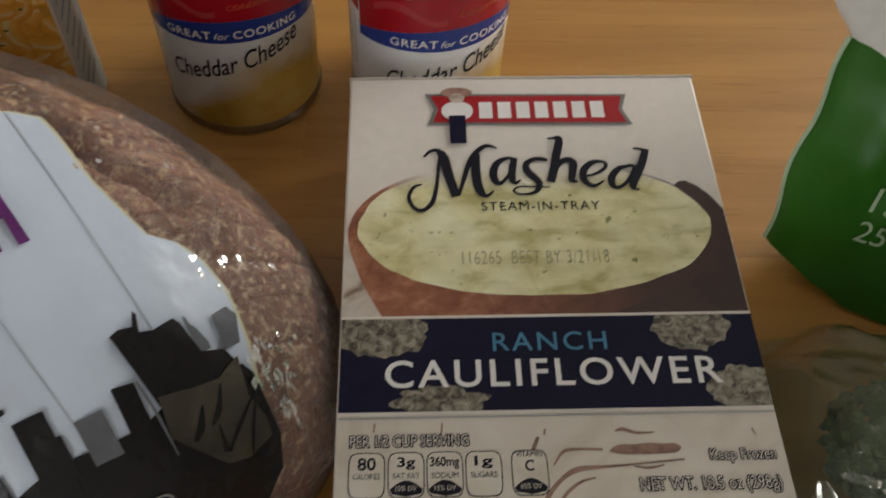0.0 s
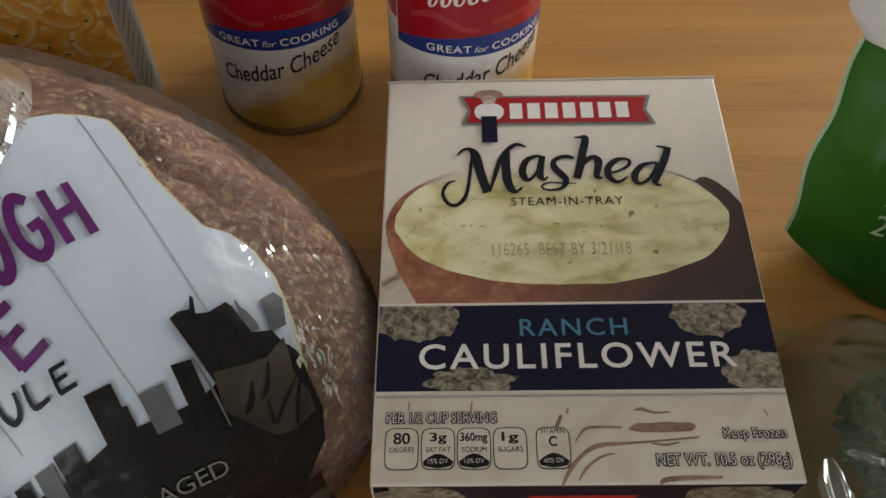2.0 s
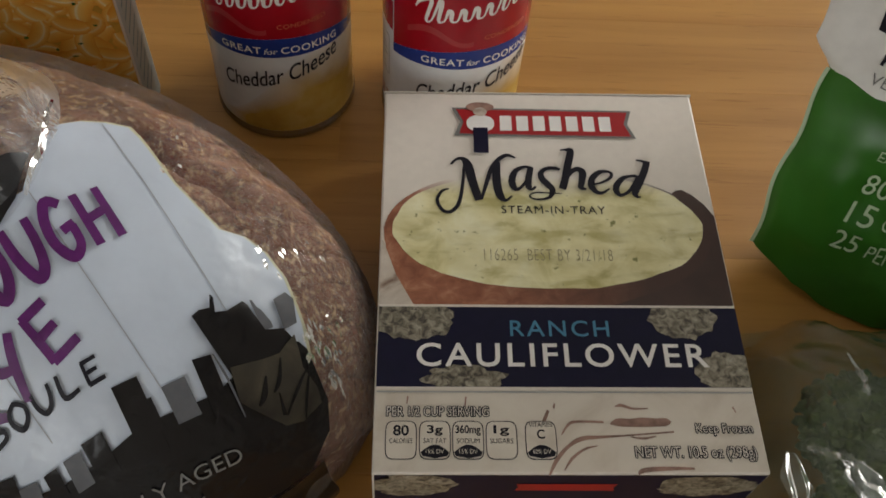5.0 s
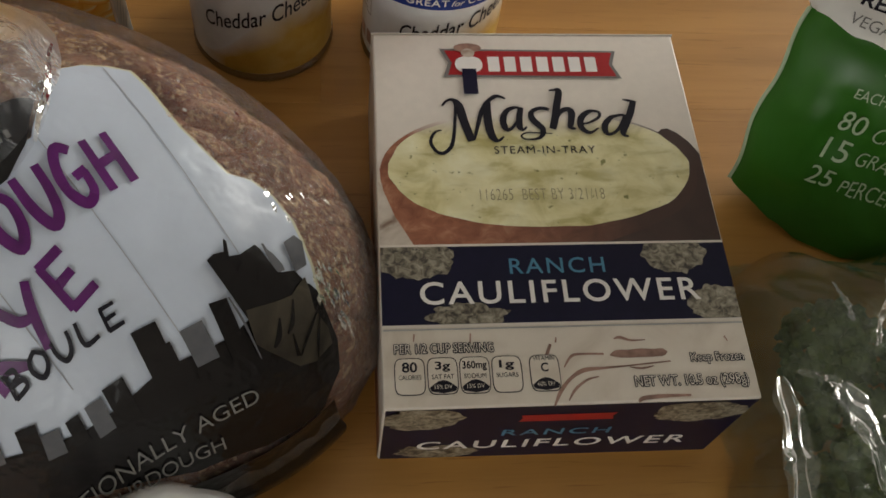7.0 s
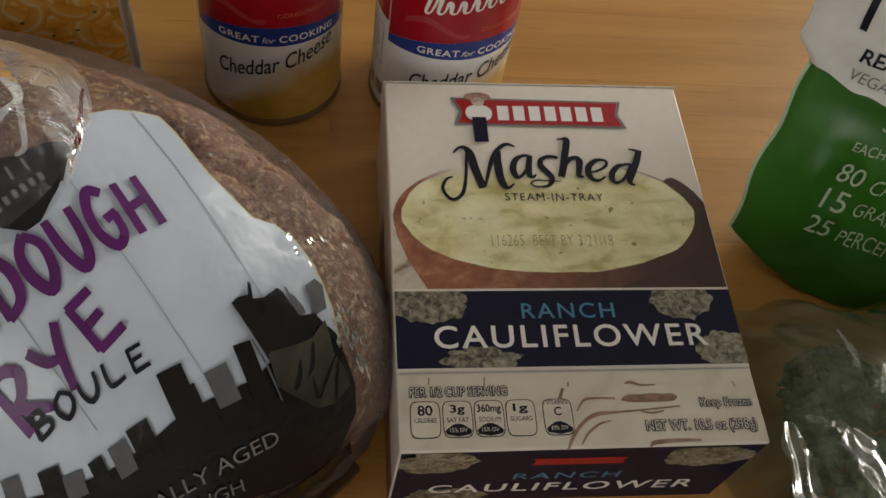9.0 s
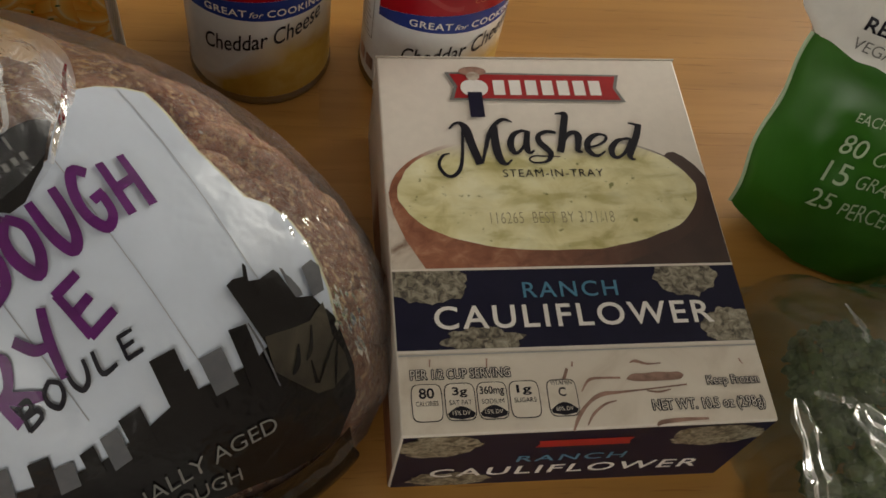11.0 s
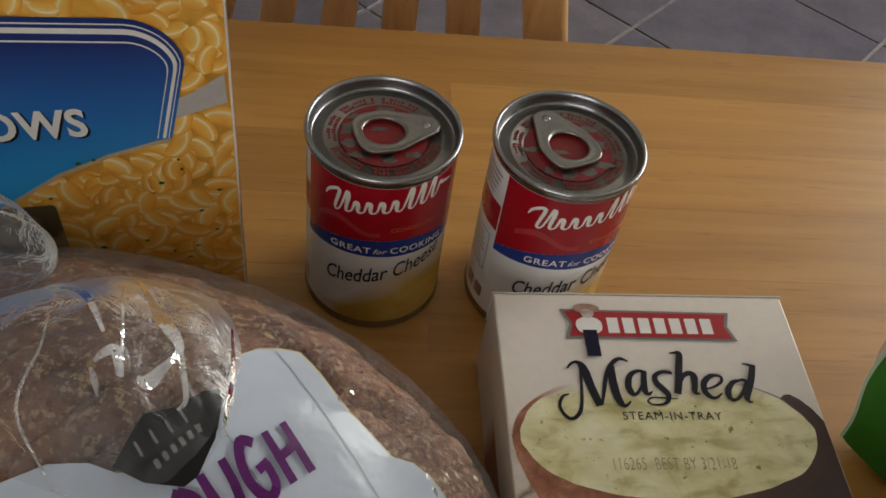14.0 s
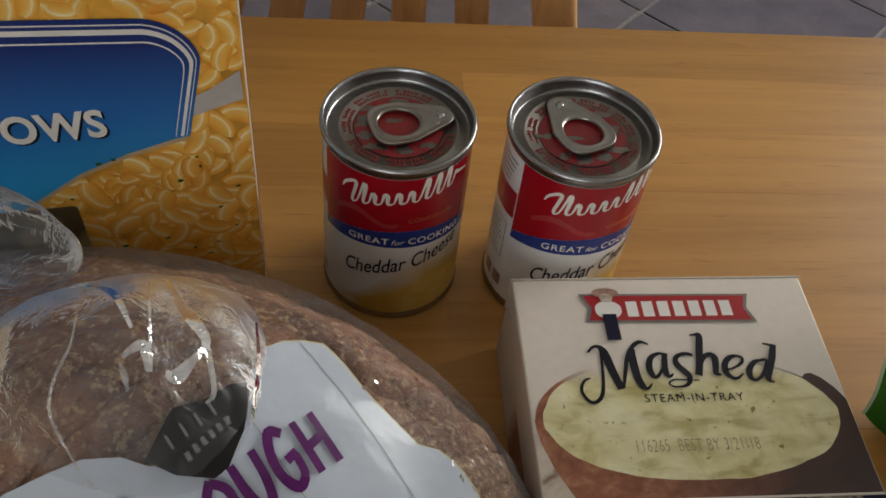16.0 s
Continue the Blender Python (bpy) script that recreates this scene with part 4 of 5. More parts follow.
    def hull(a, r0, r1, reach):
        """Outline of the ring pull: a broad ring tapering to a small nose."""
        t = math.acos((r0 - r1) / reach)
        if abs(a) <= t:
            k = a / t
            return reach + r1 * math.cos(k * t), r1 * math.sin(k * t)
        k = 0.94 * (abs(math.cos(a)) ** 3.2 + abs(math.sin(a)) ** 3.2) ** (-1 / 3.2)
        return r0 * k * math.cos(a), r0 * k * math.sin(a)

    def pull(u, v):
        a = 2 * math.pi * u - math.pi
        ox, oy = hull(a, 0.0138, 0.0062, 0.0195)
        ix, iy = 0.0 + 0.0092 * math.cos(a), 0.0086 * math.sin(a)
        k, lift_ = ((0, 0), (0, 1.0), (0.12, 1.25), (0.3, 0.9), (0.75, 0.9), (0.9, 1.3), (1.0, 1.0), (1.0, 0.0), (0, 0))[round(v * 8)]
        px, py = ix + (ox - ix) * k, iy + (oy - iy) * k
        return Vector((px * ca - py * sa, px * sa + py * ca, 0.0968 + 0.0011 * lift_ + 0.0006 * (0.02 - px) / 0.03))
    part("ring_pull", grid(72, 8, pull, True), STEEL_TAB, c, "bare metal ring pull", True)
    part("rivet", lathe([(0.0, 0.0986), (0.0012, 0.0986), (0.002, 0.0981), (0.0022, 0.0958)], 16), STEEL, c, "", True).matrix_basis = pose(0.0195 * ca, 0.0195 * sa, 0.0)


soup_can(-0.0504, 0.0505, -82, 17, "red and white soup can with ring pull, beside the pasta box")
soup_can(0.0306, 0.0473, -71, 114, "red and white soup can with ring pull, behind the carton")


# ---- the pasta box ----
def pasta_box():
    w, d, h = 0.15, 0.036, 0.222
    c = thing("pasta_box", "upright blue and yellow cardboard box of macaroni pasta", "box", -0.108, 0.0135, TOP, 8.3)
    part("box_body", box(-w, 0, 0, d, 0, h, 0.0008, 2), CARD_WHITE, c)

    def put(name, bm, mat, layer, label="", ox=0.0, oz=0.0):
        def place(x, y):
            x, z = ox + x, oz + y
            if layer >= 6:
                x, z = min(1.006 * x - 0.0295 * z + 3.2, -0.6), 0.0266 * x + z + 0.7
            return (x / 1000, -0.00012 * layer, z / 1000)
        return part(name, moved(bm, place), mat, c, label)
    # Photo of the bowl behind everything.
    put("photo_ground", flat([(-149.4, 0.6), (-0.6, 0.6), (-0.6, 221.4), (-149.4, 221.4)]), ink("pasta_shadow", (0.84, 0.42, 0.06), 0.3, 0.5, 80), 1)
    rng = random.Random(11)
    bm = bmesh.new()
    uv = bm.loops.layers.uv.new("UVMap")
    for i in range(520):
        cx, cz = rng.uniform(-92, 3), rng.uniform(0, 221)
        lim = 126 - 0.0085 * (cx + 20) ** 2 if cx < -20 else 138
        if lim - 3 < cz < 150 + 0 * cx:
            continue
        size = rng.uniform(8.0, 13.0) * (1.0 if cz < 140 else 0.85)
        a0, sweep, wid = rng.uniform(0, 6.28), rng.uniform(0.95, 1.5), rng.uniform(3.7, 4.8) * (1.0 if cz < 140 else 0.85)
        tone = rng.uniform(0.0, 1.0) ** 0.7
        n = 7
        ring = []
        for k in range(n + 1):
            a = a0 + sweep * (k / n - 0.5)
            cap = 1 - 0.4 * abs(2 * k / n - 1) ** 4
            row = []
            for q in (-1, -0.5, 0, 0.5, 1):
                r = size + q * wid * cap
                px, pz = cx + r * math.cos(a) - size * math.cos(a0), cz + r * math.sin(a) - size * math.sin(a0)
                row.append((bm.verts.new((min(px, -0.7), 0, min(max(pz, 0.7), 221))), (q + 1) / 2))
            ring.append(row)
        for v_, _ in [p for row in ring for p in row]:
            v_.co = Vector((v_.co.x / 1000, -0.00024 - i * 5e-7, v_.co.z / 1000))
        for k in range(n):
            for q in range(4):
                quad = (ring[k][q], ring[k][q + 1], ring[k + 1][q + 1], ring[k + 1][q])
                f = bm.faces.new([p[0] for p in quad])
                for loop, p in zip(f.loops, quad):
                    loop[uv].uv = (p[1], tone)
    bmesh.ops.recalc_face_normals(bm, faces=list(bm.faces))
    part("pasta_photo", bm, PASTA, c, "printed photo of cheesy elbow macaroni")["kind"] = "stuff"
    put("bowl_rim_photo", flat([(-22, 134), (-0.7, 141), (-0.7, 154), (-12, 146.5), (-22, 142)]), ink("bowl_rim_ink", (0.5, 0.48, 0.46), 0.3, 0.1), 6)
    # Blue panel, rounded corner, with white rules.
    low = [(-149.3, 60), (-110, 78), (-86, 97), (-64, 111.5), (-45, 119.5), (-28, 124.5), (-22.5, 125.5)]

    def outline(inset):
        x1, z1, r = -13.2 - inset * 0.55, 178.5 - inset, 20 - inset * 0.6
        arc = [(x1 - r + r * math.cos(radians(a)), z1 - r + r * math.sin(radians(a))) for a in range(0, 91, 9)]
        return [(x1 - 8.6, 126), *[(px - 8.6 * max(0, (160 - pz) / 35) if pz < 160 else px, pz) for px, pz in arc], (-149.3, z1 + 8)]
    put("blue_panel", flat(low + outline(0)), BLUE_PANEL, 7)

    def rule(i0, i1):
        a, b_ = outline(i0), outline(i1)
        return flats([[a[k], a[k + 1], b_[k + 1], b_[k]] for k in range(len(a) - 1)])
    for i0, i1 in ((2.0, 2.6), (4.0, 6.2), (9.0, 9.7)):
        put("white_rule", rule(i0, i1), INK_WHITE, 8)
    put("bowl_edge_photo", flats([[(low[k][0], low[k][1] - 1.6), (low[k + 1][0], low[k + 1][1] - 1.6), (low[k + 1][0], low[k + 1][1] + 0.3), (low[k][0], low[k][1] + 0.3)] for k in range(len(low) - 1)]), ink("bowl_edge_ink", (0.55, 0.42, 0.26), 0.3, 0.1), 8)
    put("letter_shadow", text("OWS", 35, 13.2, 0, 0.03, 1.05), INK_BLACK, 9, "", -84.0, 128.4)
    put("lettering", text("OWS", 35, 13.2, 0, 0.03, 1.05), INK_WHITE, 10, "bold white lettering", -84.8, 129.2)
    put("inset_photo", flat(rounded(-149, -69.0, 30, 95.5, 2)), BROWN_PHOTO, 9, "dark printed photo of dry pasta")
    rng = random.Random(5)
    herbs = [oval(rng.uniform(-70, -4), rng.uniform(55, 120), rng.uniform(0.6, 1.3), rng.uniform(0.4, 0.9), 7) for _ in range(16)]
    put("herb_flecks", flats(herbs), POUCH_GREEN, 9)["kind"] = "stuff"
    # Side panel in pale blue print.
    part("side_panel", moved(flat([(1, 1), (35, 1), (35, 221), (1, 221)]), lambda x, y: (0.0002, x / 1000, y / 1000)), ink("side_print", (0.42, 0.5, 0.54), 0.35, 0.2, 60), c)
    part("side_small_print", moved(flats([[(6, z), (6 + 17 + (z * 3) % 9, z), (6 + 17 + (z * 3) % 9, z + 2), (6, z + 2)] for z in range(20, 200, 7)]), lambda x, y: (0.0004, x / 1000, y / 1000)), ink("side_bars", (0.12, 0.25, 0.34), 0.4), c)


pasta_box()


# ---- the bread and its bag ----
BX, BY, BA, BB, BH, BK, BM_, BT, BZ = -0.1463, -0.0941, 0.154, 0.1004, 0.1344, 0.8619, 0.6168, -0.2782, 0.0294
CT, ST = math.cos(BT), math.sin(BT)


def loaf_rho(x, y):
    dx, dy = (x - BX) * CT + (y - BY) * ST, -(x - BX) * ST + (y - BY) * CT
    return math.hypot(dx / BA, dy / BB)


def loaf_z(x, y):
    """Height of the round loaf's upper surface over the table."""
    q = min(loaf_rho(x, y), 0.999) ** (2 * BK)
    return BZ + (BH - BZ) * (1 - q) ** BM_


def wrinkle(x, y):
    p = (x * 60, y * 60, 0.3)
    n = noise.noise(p) * 0.6 + (1 - abs(noise.noise((x * 35 + 4, y * 80 - 3, 1.7))) * 2) * 0.5
    return 0.0014 * n


def skin(x, y, lift):
    r = loaf_rho(x, y)
    if r > 0.985:
        x, y = BX + (x - BX) * 0.985 / r, BY + (y - BY) * 0.985 / r
    return (x, y, loaf_z(x, y) + 0.0015 + wrinkle(x, y) + lift)


def dome(nu, nr, shrink, lift, lowest=0.0, crumple=0.0):
    """Closed round body that follows the loaf's surface: rings from the crown out to the belly and under."""
    rows = []
    for j in range(1, nr + 1):
        r = math.sin(math.pi / 2 * j / nr)
        rows.append((min(r, 0.9995), None))
    for z, r in ((0.9, 1.0), (0.6, 0.985), (0.35, 0.95), (0.12, 0.89), (0.0, 0.83)):
        rows.append((r, z))
    bm = bmesh.new()
    top = bm.verts.new((BX, BY, BH + lift))
    rings = []
    for r, zf in rows:
        ring = []
        for i in range(nu):
            a = 2 * math.pi * i / nu
            loose = 1 + (0.014 if crumple else 0.0) * max(0.0, math.sin(a)) * r
            ex, ey = BA * shrink * r * math.cos(a), BB * shrink * r * math.sin(a) * loose
            x, y = BX + ex * CT - ey * ST, BY + ex * ST + ey * CT
            if zf is None:
                q = r ** (2 * BK)
                z = BZ + (BH - BZ) * (1 - q) ** BM_ + lift
                if crumple:
                    z += 0.0025 * max(0.0, math.sin(a)) * r ** 3 + crumple * (wrinkle(x, y) + 0.0012 * max(0, r - 0.75) * 4 * math.sin(a * 76 + 5 * noise.noise((x * 30, y * 30, 0))))
            else:
                z = max(BZ * zf, lowest)
                k = 1 + crumple * (0.01 * noise.noise((math.cos(a) * 9, math.sin(a) * 9, zf * 5)) + 0.008 * abs(math.sin(a * 38 + 3 * noise.noise((math.cos(a) * 4, math.sin(a) * 4, 0)))) - 0.004)
                x, y = BX + (x - BX) * k, BY + (y - BY) * k
            ring.append(bm.verts.new((x, y, z)))
        rings.append(ring)
    for i in range(nu):
        bm.faces.new((top, rings[0][i], rings[0][(i + 1) % nu]))
    for a_, b_ in zip(rings, rings[1:]):
        for i in range(nu):
            k = (i + 1) % nu
            bm.faces.new((a_[i], b_[i], b_[k], a_[k]))
    bm.faces.new(list(reversed(rings[-1])))
    bmesh.ops.recalc_face_normals(bm, faces=list(bm.faces))
    return bm


def score(x, y):
    """Depth of the baker's cut that runs round the loaf beside the panel."""
    ax, ay, bx, by = -0.082, -0.0745, -0.0445, -0.0865
    k = min(1, max(0, ((x - ax) * (bx - ax) + (y - ay) * (by - ay)) / ((bx - ax) ** 2 + (by - ay) ** 2)))
    d = math.hypot(x - ax - k * (bx - ax), y - ay - k * (by - ay)) + 0.002 * noise.noise((x * 90, y * 90, 0))
    return 0.014 * math.exp(-(d / 0.0042) ** 2) - 0.003 * math.exp(-((d - 0.0105) / 0.004) ** 2)


def bread():
    b = thing("bread_loaf", "round sliced sourdough rye loaf with floury brown crust", "bread", 0, 0, TOP)
    base = dome(220, 64, 0.984, -0.0022, 0.001)
    for v in base.verts:
        p = v.co
        v.co += Vector((p.x - BX, p.y - BY, p.z - 0.03)).normalized() * min(0.0021, 0.0022 * noise.noise(p * 60) + 0.0036 * noise.noise(p * 24) + 0.0013 * noise.noise(p * 160) - score(p.x, p.y))
    no = Vector((0.68, -0.73, 0)).normalized()
    mid = Vector((BX, BY, 0)).dot(no)
    k0, thick = -0.135, 0.0135
    rng = random.Random(8)
    for i in range(20):
        lo, hi = mid + k0 + i * thick + 0.0004, mid + k0 + (i + 1) * thick - 0.0004
        s = base.copy()
        for d, sign in ((lo, -1), (hi, 1)):
            geo = list(s.verts) + list(s.edges) + list(s.faces)
            res = bmesh.ops.bisect_plane(s, geom=geo, plane_co=no * d, plane_no=no * sign, clear_outer=True)
            edges = [e for e in res["geom_cut"] if isinstance(e, bmesh.types.BMEdge)]
            if edges:
                bmesh.ops.contextual_create(s, geom=edges)
        if not s.faces:
            s.free()
            continue
        # Rounded, slightly slumped slice edges.
        for v in s.verts:
            d = v.co.dot(no)
            e = min(d - lo, hi - d) / thick
            sink = 0.0009 * max(0.0, 1 - e / 0.16) ** 2 + rng.uniform(0, 0.0001)
            out = Vector((v.co.x - BX, v.co.y - BY, v.co.z - 0.03))
            if v.co.z > 0.004 and out.length > 0:
                v.co -= out.normalized() * sink
        dz = rng.uniform(-0.0012, 0.0)
        for v in s.verts:
            if v.co.z > 0.01:
                v.co.z += dz
        part("slice", s, CRUST, b, smooth=True)
    base.free()


bread()


def bread_bag():
    g = thing("bread_bag", "clear plastic bread bag printed with a white city skyline panel", "bag", 0, 0, TOP)
    part("bag_film", dome(140, 36, 0.992, 0.0012, 0.0006, 1.0), BAG_FILM, g, "clear crinkled plastic film", True)

    def lay(name, bm, mat, lift, label="", step=0.006, smooth=True):
        return part(name, moved(cut_up(bm, step), lambda x, y: skin(x, y, lift)), mat, g, label, smooth)
    panel = [(-0.225, -0.155), (-0.19, -0.141), (-0.1532, -0.1275), (-0.143, -0.1242), (-0.1326, -0.1238), (-0.125, -0.126), (-0.112, -0.124), (-0.1, -0.112), (-0.0993, -0.095), (-0.0972, -0.086), (-0.092, -0.0803), (-0.086, -0.0778), (-0.0795, -0.077), (-0.0755, -0.0808), (-0.063, -0.0958), (-0.0545, -0.1028), (-0.0492, -0.107), (-0.0425, -0.1062), (-0.036, -0.1088), (-0.030, -0.1145), (-0.0268, -0.1205), (-0.0235, -0.1275), (-0.0215, -0.1346), (-0.0148, -0.146), (-0.0142, -0.1535), (-0.0195, -0.1645), (-0.0283, -0.172), (-0.0374, -0.1775), (-0.0585, -0.1863), (-0.0900, -0.1935), (-0.13, -0.196), (-0.16, -0.194), (-0.2, -0.184)]
    cx, cy = sum(p[0] for p in panel) / len(panel), sum(p[1] for p in panel) / len(panel)
    rim = [(cx + (x - cx) * 1.012 + 0.0003, cy + (y - cy) * 1.022) if y > -0.14 else (cx + (x - cx) * 0.95, cy + (y - cy) * 0.93) for x, y in panel]
    panel = [(x, y) if y > -0.145 else (cx + (x - cx) * 0.955, cy + (y - cy) * 0.94) for x, y in panel]
    lay("panel_edge", flat(rim), PANEL_EDGE, 0.0006)
    lay("printed_panel", flat(panel), PANEL_WHITE, 0.001, "glossy white printed panel")
    # Skyline: a dark ground with towers along it.
    ground = [(-0.2, -0.176), (-0.165, -0.183), (-0.13, -0.1875), (-0.1103, -0.1864), (-0.0986, -0.1842), (-0.0875, -0.1804), (-0.0764, -0.1741), (-0.0656, -0.1654), (-0.055, -0.1599), (-0.0463, -0.1547), (-0.0386, -0.1456), (-0.0316, -0.1383), (-0.0241, -0.1336), (-0.0215, -0.1346), (-0.0148, -0.146), (-0.0142, -0.1535), (-0.0195, -0.1645), (-0.0283, -0.172), (-0.0374, -0.1775), (-0.0585, -0.1863), (-0.0900, -0.1935), (-0.13, -0.196), (-0.16, -0.194), (-0.2, -0.184)]
    lay("skyline_ground", flat(ground), PANEL_BLACK, 0.002)
    # The panel's dark foot wraps under the loaf's belly.
    def wrap(u, v):
        a = radians(-17 - 128 * u)
        r, zf = ((0.975, 1.2), (0.99, 1.06), (1.006, 0.95), (1.008, 0.82), (1.005, 0.68), (0.995, 0.52))[round(v * 5)]
        ex, ey = BA * r * math.cos(a), BB * r * math.sin(a)
        x, y = BX + ex * CT - ey * ST, BY + ex * ST + ey * CT
        z = skin(x, y, 0.0016)[2] if v < 0.1 else BZ * zf
        return Vector((x, y, z))
    part("panel_foot", grid(90, 5, wrap), PANEL_BLACK, g, "black printed foot of the panel", True)
    # Each tower: its top left corner, width, length down, lean in degrees, tone.
    towers = [(-0.053, -0.1484, 0.0056, 0.014, 28, 0), (-0.061, -0.1564, 0.0072, 0.009, 31, 1), (-0.0739, -0.1588, 0.0076, 0.017, 29, 0), (-0.0661, -0.1605, 0.0028, 0.008, 30, 0), (-0.0824, -0.172, 0.0066, 0.009, 31, 0), (-0.0875, -0.176, 0.0054, 0.007, 29, 1), (-0.093, -0.1794, 0.0043, 0.006, 28, 0), (-0.1006, -0.1823, 0.006, 0.005, 18, 1), (-0.1068, -0.1814, 0.006, 0.007, 16, 0), (-0.117, -0.1829, 0.005, 0.006, 14, 1), (-0.1275, -0.1816, 0.006, 0.008, 12, 0), (-0.1424, -0.1803, 0.007, 0.009, 10, 0), (-0.1622, -0.1775, 0.007, 0.012, 8, 1)]
    for x, y, w, ln, lean, tone in towers:
        c, s = math.cos(radians(lean)), math.sin(radians(lean))
        lay("tower", flat([(x, y), (x + w * c, y + w * s), (x + w * c + ln * s, y + w * s - ln * c), (x + ln * s, y - ln * c)]), PANEL_GREY if tone else PANEL_BLACK, 0.0023 if tone else 0.0026)
    lay("tower", flat([(-0.0534, -0.1374), (-0.0518, -0.1352), (-0.0488, -0.1335), (-0.0472, -0.1342), (-0.0442, -0.1329), (-0.0404, -0.1284), (-0.0389, -0.1289), (-0.0335, -0.1344), (-0.0285, -0.1318), (-0.025, -0.134), (-0.0235, -0.145), (-0.04, -0.152)]), PANEL_BLACK, 0.0027)
    lay("tower", flat([(-0.0386, -0.1272), (-0.0378, -0.127), (-0.0366, -0.1284), (-0.0352, -0.1288), (-0.0322, -0.1311), (-0.0314, -0.1327), (-0.0341, -0.135)]), PANEL_GREY, 0.0025)
    lay("tower", flat([(-0.0319, -0.1244), (-0.0289, -0.1203), (-0.0263, -0.1212), (-0.0248, -0.1285), (-0.0283, -0.132)]), PANEL_GREY, 0.0025)
    lay("clear_window", flat([(-0.0427, -0.1478), (-0.034, -0.1427), (-0.0293, -0.1395), (-0.0253, -0.1325), (-0.0238, -0.1363), (-0.0224, -0.1408), (-0.018, -0.1443), (-0.0166, -0.1479), (-0.0218, -0.1548), (-0.0268, -0.1575), (-0.0309, -0.1571), (-0.0364, -0.1563), (-0.0398, -0.1555)]), PANEL_OLIVE, 0.0031, "half clear part of the print, the crust dim behind it", 0.004)
    for pts in ([(-0.0214, -0.1411, 0.0002), (-0.024, -0.1483, 0.0004), (-0.0264, -0.155, 0.0002)], [(-0.0205, -0.1414, 0.0002), (-0.021, -0.1478, 0.0004), (-0.0211, -0.1539, 0.0002)], [(-0.0289, -0.1502, 0.0002), (-0.0271, -0.1552, 0.0007)], [(-0.0328, -0.147, 0.0002), (-0.033, -0.1516, 0.0008), (-0.0344, -0.1551, 0.0003)], [(-0.0289, -0.1407, 0.0002), (-0.029, -0.1469, 0.0006), (-0.0303, -0.1506, 0.0002)]):
        lay("print_fold", stroke(pts), PANEL_BLACK, 0.0035)
    lay("print_fold", stroke([(-0.0474, -0.1457, 0.0002), (-0.0432, -0.1509, 0.0004), (-0.0383, -0.1587, 0.0002)]), PANEL_GREY, 0.0033)
    lay("spire", flat([(-0.0492, -0.1298), (-0.0482, -0.1303), (-0.0472, -0.135), (-0.0488, -0.135)]), PANEL_BLACK, 0.0026)
    # Fine printed lines.
    for x, y, ln, a in ((-0.0865, -0.079, 0.075, -52), (-0.0985, -0.112, 0.06, -50), (-0.112, -0.146, 0.034, -50)):
        c, s = math.cos(radians(a)), math.sin(radians(a))
        lay("printed_line", flat([(x, y), (x + 0.00025, y + 0.0002), (x + 0.00025 + ln * c, y + 0.0002 + ln * s), (x + ln * c, y + ln * s)]), PRINT_LINE, 0.0013)

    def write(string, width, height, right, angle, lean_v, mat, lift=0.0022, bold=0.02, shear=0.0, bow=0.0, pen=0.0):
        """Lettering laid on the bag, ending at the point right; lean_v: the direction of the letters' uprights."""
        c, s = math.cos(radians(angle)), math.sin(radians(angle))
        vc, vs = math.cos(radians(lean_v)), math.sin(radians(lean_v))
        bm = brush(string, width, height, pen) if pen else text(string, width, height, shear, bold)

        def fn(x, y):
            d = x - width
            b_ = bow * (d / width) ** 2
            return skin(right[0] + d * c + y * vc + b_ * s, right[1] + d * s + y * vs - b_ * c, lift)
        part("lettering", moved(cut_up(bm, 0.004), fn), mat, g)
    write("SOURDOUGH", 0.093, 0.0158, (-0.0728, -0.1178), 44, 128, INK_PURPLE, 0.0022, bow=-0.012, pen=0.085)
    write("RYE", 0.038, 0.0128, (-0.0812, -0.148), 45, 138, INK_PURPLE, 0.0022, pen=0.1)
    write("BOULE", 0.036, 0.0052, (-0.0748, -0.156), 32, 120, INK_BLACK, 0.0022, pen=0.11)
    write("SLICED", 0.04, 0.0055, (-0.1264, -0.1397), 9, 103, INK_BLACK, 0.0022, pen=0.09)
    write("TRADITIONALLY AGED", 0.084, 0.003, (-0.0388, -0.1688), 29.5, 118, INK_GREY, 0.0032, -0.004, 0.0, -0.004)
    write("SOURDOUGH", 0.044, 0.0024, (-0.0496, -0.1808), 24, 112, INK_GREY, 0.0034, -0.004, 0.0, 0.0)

    # Painted glints as small whitish flakes, on the slope beside the panel and along the panel's foot.
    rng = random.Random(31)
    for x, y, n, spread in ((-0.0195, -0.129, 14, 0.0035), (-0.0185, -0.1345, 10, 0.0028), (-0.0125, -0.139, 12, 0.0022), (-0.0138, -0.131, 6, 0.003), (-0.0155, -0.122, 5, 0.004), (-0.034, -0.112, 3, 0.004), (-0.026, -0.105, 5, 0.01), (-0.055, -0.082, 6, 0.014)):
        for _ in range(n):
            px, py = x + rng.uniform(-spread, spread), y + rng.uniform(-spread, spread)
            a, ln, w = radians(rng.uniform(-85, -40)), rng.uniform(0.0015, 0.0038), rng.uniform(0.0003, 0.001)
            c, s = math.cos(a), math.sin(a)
            lay("crease_glint", flat([(px, py), (px + 0.4 * ln * c - w * s, py + 0.4 * ln * s + w * c), (px + ln * c, py + ln * s), (px + 0.5 * ln * c + w * s, py + 0.5 * ln * s - w * c)]), BREAD_GLINT, 0.0045, "", 0.003)

